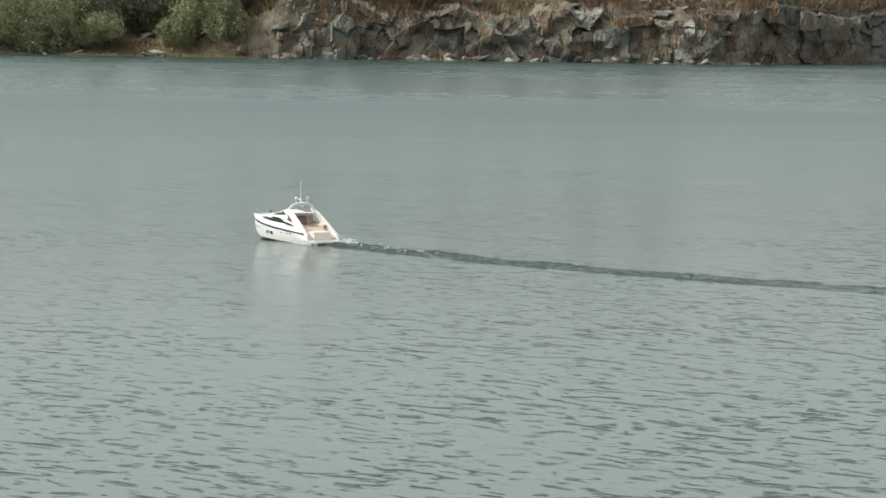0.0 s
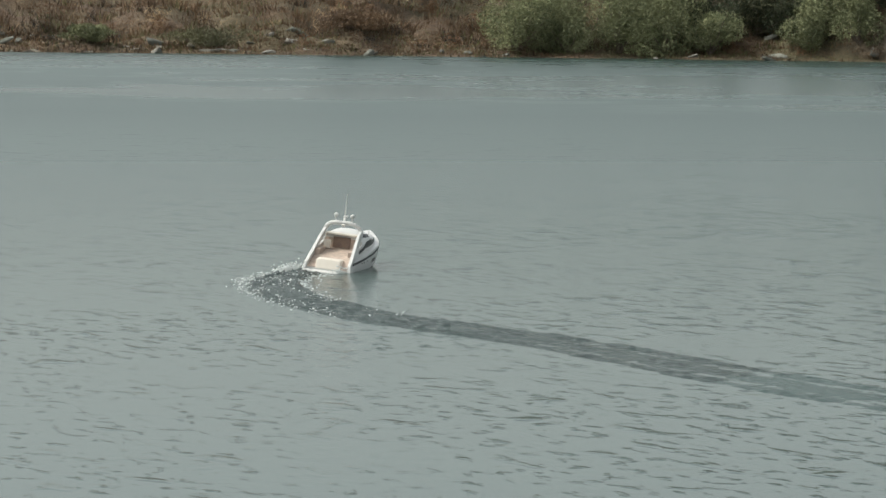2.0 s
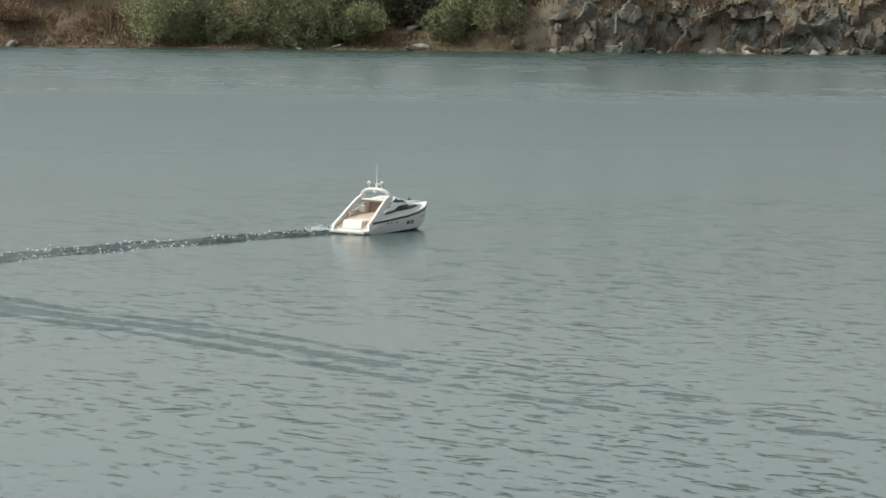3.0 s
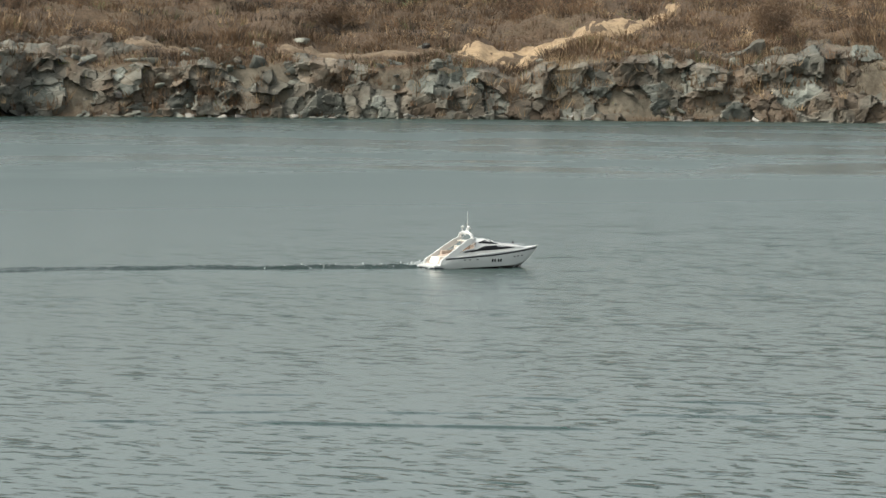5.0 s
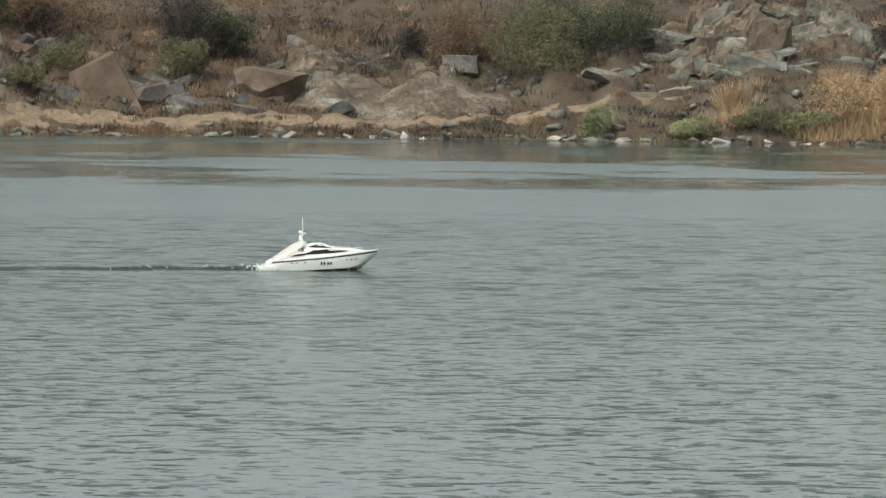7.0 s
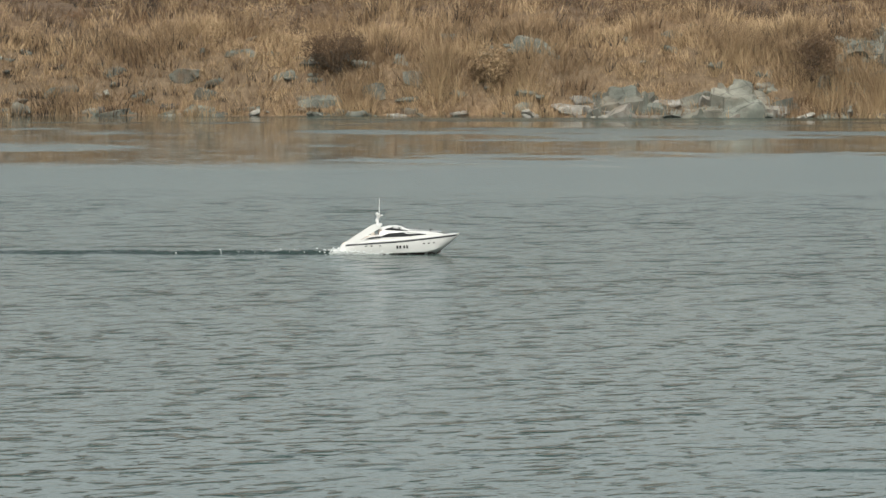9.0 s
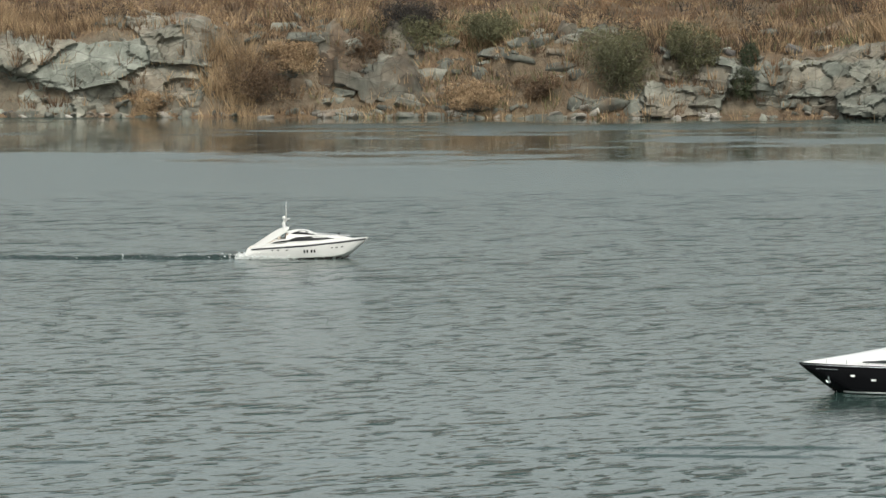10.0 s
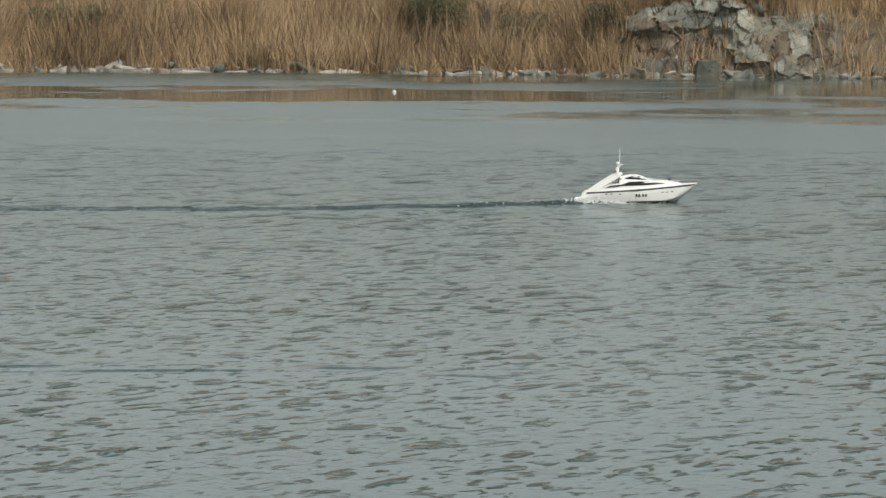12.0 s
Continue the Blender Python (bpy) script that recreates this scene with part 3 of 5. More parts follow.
    main = Loft([-0.42, -0.35, -0.2, 0.0, 0.15, 0.24, 0.32, 0.40, 0.48, 0.56, 0.64, 0.71],
                [(-0.42, 0.12), (0.15, 0.132), (0.35, 0.112), (0.5, 0.080), (0.62, 0.042), (0.71, 0.008)],
                [(-0.42, 0.118), (0.71, 0.126)],
                [(-0.42, 0.185), (0.0, 0.196), (0.24, 0.214), (0.36, 0.192), (0.48, 0.170), (0.6, 0.150), (0.71, 0.134)], sect)
    part("main_deckhouse", main.bm(), YACHT_WHITE, boat)
    part("main_deck_roof", prism_bm([(-0.545, 0.178), (-0.53, 0.196), (-0.42, 0.208), (0.02, 0.213), (0.07, 0.205), (-0.40, 0.184)], -0.135, 0.135, 0.1, 0.004), YACHT_WHITE, boat)
    upper = Loft([-0.33, -0.28, -0.15, 0.0, 0.08, 0.14, 0.19, 0.235],
                 [(-0.33, 0.095), (0.05, 0.108), (0.16, 0.09), (0.235, 0.05)],
                 [(-0.33, 0.195), (0.235, 0.205)],
                 [(-0.33, 0.262), (-0.1, 0.280), (0.04, 0.288), (0.10, 0.285), (0.16, 0.258), (0.235, 0.228)], sect)
    part("upper_deckhouse", upper.bm(), YACHT_WHITE, boat)
    part("upper_roof", prism_bm([(-0.425, 0.258), (-0.41, 0.272), (-0.25, 0.284), (0.05, 0.297), (0.17, 0.280), (0.19, 0.270), (0.05, 0.278), (-0.25, 0.266)], -0.112, 0.112, 0.1, 0.004), YACHT_WHITE, boat)
    for side in (-1, 1):
        part("fore_window", main.patch([(0.14, 0.136), (0.45, 0.140)], [(0.14, 0.143), (0.16, 0.160), (0.3, 0.157), (0.45, 0.144)], side, 0.003, 14), GREY_GLASS, boat, "long grey saloon window")
        part("saloon_window", main.patch([(-0.33, 0.141), (-0.29, 0.126), (0.06, 0.126), (0.08, 0.139)], [(-0.33, 0.143), (-0.22, 0.168), (0.0, 0.168), (0.08, 0.142)], side, 0.003, 18), GREY_GLASS, boat, "long grey saloon window")
        part("upper_window", upper.patch([(-0.25, 0.223), (-0.15, 0.208), (0.045, 0.208)], [(-0.25, 0.228), (-0.21, 0.243), (-0.03, 0.237), (0.045, 0.212)], side, 0.003, 16), GREY_GLASS, boat, "grey upper deck window")
        part("aft_strut", prism_bm([(-0.43, 0.118), (-0.40, 0.118), (-0.36, 0.186), (-0.385, 0.186)], side * 0.112, side * 0.124, 0, 0.001), YACHT_WHITE, boat)
        # dark panels added as the shade in the openings between the decks
        part("aft_opening_shade", prism_bm([(-0.475, 0.126), (-0.425, 0.124), (-0.42, 0.150), (-0.455, 0.176), (-0.44, 0.150)], side * 0.113, side * 0.117, 0, 0.0005), TINTED, boat, "dark panel standing for the shaded opening beside the aft deck")
        part("upper_opening_shade", prism_bm([(-0.40, 0.205), (-0.335, 0.207), (-0.33, 0.225), (-0.385, 0.256), (-0.365, 0.228)], side * 0.090, side * 0.094, 0, 0.0005), TINTED, boat, "dark panel standing for the shaded opening of the upper deck")
        part("aft_door_glass", box_bm(-0.424, -0.42, side * 0.055 - 0.045, side * 0.055 + 0.045, 0.122, 0.176, 0.001), TINTED, boat, "dark glazed aft door")
        part("upper_aft_glass", box_bm(-0.336, -0.3315, side * 0.045 - 0.04, side * 0.045 + 0.04, 0.205, 0.25, 0.001), TINTED, boat, "dark glazed door")
        for k in range(4):
            part("stanchion", rod_bm((-0.53 + k * 0.04, side * 0.118, 0.196), (-0.53 + k * 0.04, side * 0.118, 0.226), 0.0018, 0.0018, 5), CHROME, boat)
        part("handrail", rod_bm((-0.535, side * 0.118, 0.226), (-0.405, side * 0.118, 0.226), 0.002, 0.002, 5), CHROME, boat)
        part("stern_rail", rod_bm((-0.61, side * 0.136, 0.128), (-0.685, side * 0.125, 0.04), 0.003, 0.003, 6), CHROME, boat)
    part("mast_base", prism_bm([(-0.33, 0.272), (-0.255, 0.318), (-0.215, 0.362), (-0.195, 0.392), (-0.155, 0.396), (-0.145, 0.38), (-0.158, 0.345), (-0.135, 0.322), (-0.05, 0.300), (0.02, 0.290), (0.02, 0.282)], -0.055, 0.055, 0.55, 0.004), YACHT_WHITE, boat)
    for side in (-1, 1):
        part("mast_window", prism_bm([(-0.235, 0.294), (-0.22, 0.308), (-0.15, 0.311), (-0.09, 0.296)], side * 0.0495, side * 0.0535, 0.1, 0.0005), GREY_GLASS, boat, "grey glass opening in the mast base")
    part("satellite_dome", dome_bm((-0.140, 0.0, 0.420), 0.026, 1.15), YACHT_WHITE, boat, "white satellite dome")
    part("satellite_dome", dome_bm((-0.165, 0.028, 0.408), 0.018, 1.1), YACHT_WHITE, boat, "white satellite dome")
    part("mast", rod_bm((-0.195, 0, 0.38), (-0.195, 0, 0.612), 0.006, 0.0035), YACHT_WHITE, boat)
    spread = part("crosstree", rod_bm((-0.225, 0, 0.512), (-0.165, 0, 0.512), 0.0025, 0.0025, 6), YACHT_WHITE, boat)
    for x in (-0.222, -0.168):
        part("aerial", rod_bm((x, 0, 0.5), (x, 0, 0.56), 0.0018, 0.0018, 5), YACHT_WHITE, spread)
    part("sun_lounger", box_bm(-0.40, -0.33, -0.05, 0.05, 0.275, 0.288, 0.004), DARK_TEAK, boat, "brown cushion on the roof")
    part("deck_table", box_bm(-0.51, -0.45, -0.03, 0.03, 0.212, 0.22, 0.003), YACHT_WHITE, boat)
    for k in range(5):
        x = 0.70 - k * 0.09
        y = float(np.interp(x, [0.25, 0.5, 0.73], [0.135, 0.09, 0.008]))
        for s in (-1, 1):
            part("stanchion", rod_bm((x, s * y, 0.132), (x, s * y, 0.152), 0.0015, 0.0015, 5), CHROME, boat)
    return boat


WHITE_BOAT = white_boat()
YACHT = black_yacht()



# --- rocks ---
def stone_material(name, dark, mid, light):
    m = Nodes(name)
    v = m.coords()
    r = m.put("ShaderNodeObjectInfo").outputs["Random"]
    isl = m.put("ShaderNodeNewGeometry").outputs["Random Per Island"]
    vec = m.put("ShaderNodeVectorMath", {0: v, 1: m.put("ShaderNodeCombineXYZ", {0: m.math("MULTIPLY", r, 37.0), 1: m.math("MULTIPLY", isl, 11.0)}).outputs[0]}, operation="ADD").outputs[0]
    n = m.noise(vec, 2.2, 7, 0.62)
    col = m.ramp(n, [(0.28, dark), (0.5, mid), (0.72, light)])
    tint = m.put("ShaderNodeMapRange", {"Value": m.math("FRACT", m.math("ADD", m.math("MULTIPLY", isl, 3.7), m.math("MULTIPLY", r, 5.3))), "To Min": 0.62, "To Max": 1.25}).outputs[0]
    col = m.put("ShaderNodeHueSaturation", {"Color": col, "Value": tint}).outputs[0]
    stain = m.ramp(m.noise(vec, 0.9, 4), [(0.52, (0, 0, 0)), (0.7, (1, 1, 1))])
    col = m.mix(m.math("MULTIPLY", stain, 0.7), col, (0.17, 0.11, 0.066))
    m.bump(m.math("ADD", n, m.math("MULTIPLY", m.noise(vec, 13.0, 5, 0.65), 0.25)), 0.8, 0.1)
    return m.set(base_color=col, roughness=0.93)


ROCK = stone_material("grey_green_rock", (0.05, 0.052, 0.043), (0.135, 0.139, 0.117), (0.26, 0.257, 0.215))
PALE_ROCK = stone_material("pale_shore_stone", (0.13, 0.12, 0.10), (0.26, 0.245, 0.215), (0.42, 0.40, 0.355))
DARK_ROCK = stone_material("dark_scorched_rock", (0.03, 0.03, 0.028), (0.085, 0.08, 0.074), (0.17, 0.155, 0.14))


def rock_mesh(name, seed, material, cuts=7, squash=(1.25, 0.8, 0.95)):
    """An angular block of broken stone, about one metre across, split along flat planes."""
    rnd = random.Random(seed)
    bm = bmesh.new()
    bmesh.ops.create_cube(bm, size=1)
    for v in bm.verts:
        v.co += Vector((rnd.uniform(-.12, .12), rnd.uniform(-.12, .12), rnd.uniform(-.12, .12)))
    for _ in range(cuts):
        n = Vector((rnd.gauss(0, 1), rnd.gauss(0, 1), rnd.gauss(0, 0.9))).normalized()
        ret = bmesh.ops.bisect_plane(bm, geom=bm.verts[:] + bm.edges[:] + bm.faces[:], plane_co=n * rnd.uniform(0.30, 0.52), plane_no=n, clear_outer=True)
        rim = [g for g in ret["geom_cut"] if isinstance(g, bmesh.types.BMEdge)]
        if rim:
            bmesh.ops.contextual_create(bm, geom=rim)
    bmesh.ops.bevel(bm, geom=bm.edges[:], offset=0.007, segments=1, affect="EDGES", clamp_overlap=True)
    bmesh.ops.triangulate(bm, faces=bm.faces[:])
    for v in bm.verts:
        v.co = Vector((v.co.x * squash[0], v.co.y * squash[1], v.co.z * squash[2]))
    bmesh.ops.recalc_face_normals(bm, faces=bm.faces[:])
    me = bpy.data.meshes.new(name)
    bm.to_mesh(me)
    bm.free()
    me.materials.append(material)
    return me


BLOCKS = [rock_mesh("boulder", 100 + i, ROCK, 5 + i % 4, ((1.5, 0.8, 0.85), (2.1, 0.8, 0.62), (1.8, 0.9, 0.7))[i % 3]) for i in range(15)]
UPRIGHT = [rock_mesh("boulder", 150 + i, ROCK, 6 + i % 3, ((0.95, 0.8, 1.45), (1.2, 0.8, 1.15), (0.8, 0.8, 1.7))[i % 3]) for i in range(12)]
DARK_BLOCKS = [rock_mesh("boulder", 200 + i, DARK_ROCK, 7) for i in range(6)]
BROWN_ROCK = stone_material("brown_iron_stained_rock", (0.03, 0.021, 0.015), (0.08, 0.056, 0.04), (0.16, 0.12, 0.088))
BROWN_BLOCKS = [rock_mesh("boulder", 250 + i, BROWN_ROCK, 13, (0.9, 0.8, 1.0)) for i in range(5)]
PALE_BLOCKS = [rock_mesh("stone", 300 + i, PALE_ROCK, 6, (1.5, 0.9, 0.6)) for i in range(6)]


def mesh_arrays(me):
    co = np.empty(len(me.vertices) * 3)
    me.vertices.foreach_get("co", co)
    tri = np.empty(len(me.loops), int)
    me.loops.foreach_get("vertex_index", tri)
    return co.reshape(-1, 3), tri.reshape(-1, 3)


class Heap:
    """Collects many small pieces into one mesh."""

    def __init__(self):
        self.v, self.f, self.n = [], [], 0

    def add(self, co, tri):
        self.v.append(co)
        self.f.append(tri + self.n)
        self.n += len(co)

    def build(self, name, material, smooth=False):
        v, f = np.concatenate(self.v), np.concatenate(self.f)
        me = bpy.data.meshes.new(name)
        me.vertices.add(len(v))
        me.vertices.foreach_set("co", v.reshape(-1))
        me.loops.add(f.size)
        me.loops.foreach_set("vertex_index", f.reshape(-1).astype(np.int32))
        me.polygons.add(len(f))
        me.polygons.foreach_set("loop_start", np.arange(len(f), dtype=np.int32) * 3)
        me.update(calc_edges=True)
        me.materials.append(material)
        return new(name, me)


# from station, to station, blocks, least size, greatest size, from and to behind the waterline, kind
CLIFFS = [
    (-25, -15.6, 34, .35, 1.1, 0.0, 1.0, 0), (-14.5, -7.5, 16, .15, .4, 0.2, 3.5, 2), (0.1, 9, 150, .25, .9, 0.0, 1.0, 3), (9, 14, 60, .3, .8, 0.0, 1.1, 0),
    (14, 24, 170, .3, .8, 0.0, 1.2, 0), (24, 31, 120, .3, .9, 0.0, 1.5, 0), (31, 41, 150, .35, .95, 0.0, 1.6, 0), (36, 40, 24, .3, .8, 0.6, 2.4, 1),
    (41, 48, 190, .4, 1.25, 0.0, 1.6, 3), (47.6, 49.8, 34, .5, 1.3, 1.2, 2.6, 3), (49.5, 54.5, 30, .4, 1.3, 2.4, 5.0, 1), (54, 60, 24, .3, .9, 4.0, 8.0, 1), (55, 57.5, 10, .3, .8, 2.0, 4.0, 0),
    (60, 70, 120, .3, 1.2, 3.6, 9.0, 0), (71, 80, 50, .3, 1.0, 4.0, 9.0, 1), (66, 70.5, 40, .25, .8, 0.0, 0.9, 0), (66, 75, 60, .25, .8, 1.0, 6.0, 1), (71, 76, 26, .3, .9, 0.2, 3.0, 0),
    (76, 90, 46, .3, .8, 0.1, 1.8, 0), (90.5, 94.2, 34, .4, 1.0, 0.0, 0.7, 2), (94, 97, 30, .3, .7, 0.2, 2.0, 0), (97.2, 101.6, 130, .4, 1.3, 0.0, 1.4, 3), (96.5, 104, 50, .3, .8, 0.6, 1.8, 0),
    (103, 109, 90, .2, .65, 0.1, 2.6, 0), (111.6, 113.5, 40, .3, 1.1, 0.0, 1.4, 3), (109, 111, 30, .3, .8, 0.0, 1.5, 0), (113, 119.5, 110, .35, .9, 0.0, 1.5, 0), (119, 131, 70, .25, .6, -0.1, 0.35, 2),
    (130.3, 134, 70, .5, 1.5, 0.0, 1.3, 3), (134, 141, 40, .25, .6, 0.0, 0.6, 2),
]


# trodden ways: name, stations and distances behind the waterline, width, label
TRACKS = [
    ("path_slope", [(22.6, 2.4), (23.8, 2.9), (24.8, 3.8), (25.8, 5.8), (26.6, 9.5)], 1.35, "pale sandy footpath climbing the slope"),
    ("path_fork", [(24.2, 3.1), (25.0, 3.1), (26.5, 2.6), (28.0, 2.2)], 0.4, "pale sandy footpath along the cliff top"),
    ("path_brow", [(16.0, 1.9), (16.9, 2.3), (17.9, 2.1)], 0.5, "bare pale earth along the cliff top"),
    ("path_ledge", [(19.4, 2.0), (20.4, 2.3), (21.6, 2.2), (22.8, 2.4)], 0.4, "bare pale earth along the cliff top"),
    ("path_burnt", [(33.0, 2.0), (34.6, 2.6), (36.4, 2.9), (38.2, 2.5)], 0.4, "bare tan earth along the cliff top"),
    ("path_crossing", [(35.7, 3.6), (36.6, 6.4), (38.0, 11.5)], 0.55, "narrow pale footpath on the dark slope"),
    ("path_upper", [(34.7, 3.6), (35.4, 8.5), (36.1, 15.0)], 0.5, "narrow pale footpath on the dark slope"),
    ("path_bend", [(42.6, 4.0), (43.6, 5.0), (43.4, 6.4), (43.7, 7.4)], 0.4, "narrow pale footpath on the slope"),
    ("path_beach", [(48.6, 1.0), (50.2, 1.5), (53.0, 1.7), (55.5, 1.9), (58.0, 2.4), (61.5, 3.2)], 0.5, "tan sandy track above the water"),
    ("path_east", [(103.5, 3.4), (107.0, 3.9), (112.0, 3.7), (118.0, 3.4)], 0.4, "tan trodden track on the cliff top"),
]


def on_track(s, v, margin=0.0):
    """Whether a spot of the bank lies on a trodden way."""
    found = np.zeros(np.shape(s), bool)
    for _, pts, width, _ in TRACKS:
        ps, pv = zip(*pts)
        if ps[-1] > ps[0] and all(b > a for a, b in zip(ps, ps[1:])):
            near = np.abs(v - np.interp(s, ps, pv)) * 0.8 < width * 0.5 + margin
            found = found | (near & (s > ps[0]) & (s < ps[-1]))
    return found


def build_rocks():
    rnd = random.Random(7)
    rows = []
    for s0, s1, n, lo, hi, v0, v1, kind in CLIFFS:
        faced = any(f[0] <= (s0 + s1) / 2 <= f[1] for f in FACES) and kind in (0, 3)
        for _ in range(int(n * (0.4 if faced else 1.6))):
            s = rnd.uniform(s0, s1)
            back = rnd.uniform(v0, v1) if not faced else rnd.choice((rnd.uniform(-0.35, 0.15), rnd.uniform(v0, v1)))
            rows.append((s, back, (0.45 if faced else 0.85) * (lo + (hi - lo) * rnd.random() ** 2.4), kind))
    rows = [r for r in rows if not on_track(r[0], r[1], 0.25)]
    # the single large rocks behind the beach track
    rows += [(51.35, 3.1, 2.7, 4), (50.6, 3.9, 1.6, 4), (53.95, 3.5, 1.6, 4), (52.4, 2.9, 0.7, 0), (51.0, 5.6, 1.5, 4), (49.8, 4.6, 1.1, 4)]
    rows.sort(key=lambda r: -r[2])
    heaps = {0: Heap(), 1: Heap(), 2: Heap()}
    heaps[3] = heaps[0]
    sets = {0: BLOCKS, 1: DARK_BLOCKS, 2: PALE_BLOCKS, 3: UPRIGHT, 4: BROWN_BLOCKS}
    heaps[4] = heaps[1]
    words = {0: ("angular grey-green boulder in the quarry bank", "boulder", "boulders along the bank"),
             3: ("upright split grey-green rock in the cliff", "boulder", "boulders along the bank"),
             4: ("large brown upright boulder below the slope", "boulder", "boulders along the bank"),
             1: ("dark scorched boulder on the burnt slope", "boulder", "boulders along the bank"),
             2: ("pale flat stone at the water's edge", "boulder", "boulders along the bank")}
    for i, (s, v, size, kind) in enumerate(rows):
        x, y, _ = place(s, v)
        z = float(bank_z(s, v)) + size * (rnd.uniform(-0.62, -0.18) if kind == 3 else rnd.uniform(-0.42, 0.02))
        me = rnd.choice(sets[kind])
        m = pose(x, y, z, rnd.uniform(-12, 12), rnd.gauss(0, 11), -math.degrees(az(s)) + rnd.choice((0, 180)) + rnd.uniform(-28, 28)) @ Matrix.Diagonal((size * rnd.uniform(0.9, 1.3), size * rnd.uniform(0.8, 1.1), size * rnd.uniform(0.7, 1.1), 1))
        if i < 290:
            ob = new("boulder", me)
            ob.matrix_world = m
            tagged(ob, *words[kind])
        else:
            co, tri = mesh_arrays(me)
            heaps[kind].add(co @ np.array(m.to_3x3()).T + np.array(m.translation), tri)
    # rubble lies along the whole foot of the bank
    for _ in range(2600):
        s = rnd.uniform(-26, 141)
        rock = float(shore_at(s, 4))
        if rnd.random() > (0.25 if s > 0 else 0.05) + rock * 0.7:
            continue
        v = rnd.uniform(-0.1, 0.5) if rnd.random() < 0.45 else rnd.uniform(0.2, 3.0)
        if on_track(s, v, 0.1):
            continue
        size = rnd.uniform(0.07, 0.3)
        x, y, _ = place(s, v)
        kind = 2 if (v < 0.4 and rnd.random() < 0.5) else (1 if rnd.random() < shore_at(s, 6) else 0)
        m = pose(x, y, float(bank_z(s, v)) + size * 0.1, rnd.uniform(-25, 25), rnd.uniform(-25, 25), rnd.uniform(0, 360)) @ Matrix.Diagonal((size * 1.2, size, size * 0.8, 1))
        co, tri = mesh_arrays(rnd.choice(sets[kind]))
        heaps[kind].add(co @ np.array(m.to_3x3()).T + np.array(m.translation), tri)
    for kind, (name, mat, label) in {0: ("rock_rubble", ROCK, "broken grey-green rock covering the bank"), 1: ("scorched_rubble", DARK_ROCK, "dark broken rock on the burnt slope"), 2: ("shore_stones", PALE_ROCK, "pale stones along the waterline")}.items():
        tagged(heaps[kind].build(name, mat), label, "rocks", kind="stuff")


# --- grass and leaves ---
def leaf_material(name, dark, light, through=0.25):
    m = Nodes(name)
    isl = m.put("ShaderNodeNewGeometry").outputs["Random Per Island"]
    patch = m.noise(m.coords(), 0.55, 5)
    fac = m.math("ADD", m.math("MULTIPLY", isl, 0.3), m.math("SUBTRACT", m.math("MULTIPLY", patch, 1.7), 0.5))
    mid = tuple((a + b) / 2 for a, b in zip(dark, light))
    return m.set(base_color=m.ramp(fac, [(0.2, dark), (0.5, mid), (0.85, light)]), roughness=0.8)


DRY_BROWN = leaf_material("brown_dry_grass", (0.052, 0.032, 0.018), (0.205, 0.127, 0.069))
STRAW = leaf_material("straw_grass", (0.18, 0.112, 0.06), (0.49, 0.35, 0.205))
GREEN_GRASS = leaf_material("green_grass", (0.055, 0.062, 0.022), (0.19, 0.185, 0.08))
RUST = leaf_material("rust_brown_scrub", (0.075, 0.04, 0.02), (0.24, 0.135, 0.07))
SCORCHED = leaf_material("scorched_scrub", (0.012, 0.011, 0.010), (0.055, 0.042, 0.033))
BUSH_LEAF = leaf_material("bush_leaves", (0.065, 0.076, 0.032), (0.30, 0.31, 0.155), 0.4)
PALE_STRAW = leaf_material("pale_straw", (0.40, 0.27, 0.13), (0.68, 0.52, 0.30))
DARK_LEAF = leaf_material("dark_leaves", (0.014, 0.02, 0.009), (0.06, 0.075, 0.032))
OLIVE_LEAF = leaf_material("olive_leaves", (0.05, 0.052, 0.024), (0.16, 0.15, 0.075))
BARK = paint("grey_bark", (0.14, 0.11, 0.085), 0.9, 0.4, 14)


def blades(rng, x, y, z, h, spread, width, n):
    """n leaning blades for each tuft, each a thin triangle."""
    k = len(x)
    a = rng.uniform(0, 2 * np.pi, (k, n))
    r = rng.uniform(0, 1, (k, n)) * spread[:, None]
    bx, by = x[:, None] + r * np.cos(a), y[:, None] + r * np.sin(a)
    hh = h[:, None] * rng.uniform(0.45, 1.1, (k, n))
    lean = rng.uniform(0.08, 0.85, (k, n)) * hh
    face = rng.uniform(0, np.pi, (k, n))
    w = width * rng.uniform(0.6, 1.4, (k, n))
    zb = np.broadcast_to(z[:, None] - 0.04, (k, n))
    p = np.stack([
        np.stack([bx - w * np.cos(face), by - w * np.sin(face), zb], -1),
        np.stack([bx + w * np.cos(face), by + w * np.sin(face), zb], -1),
        np.stack([bx + lean * np.cos(a), by + lean * np.sin(a), zb + hh], -1)], -2)
    co = p.reshape(-1, 3)
    return co, np.arange(len(co)).reshape(-1, 3)


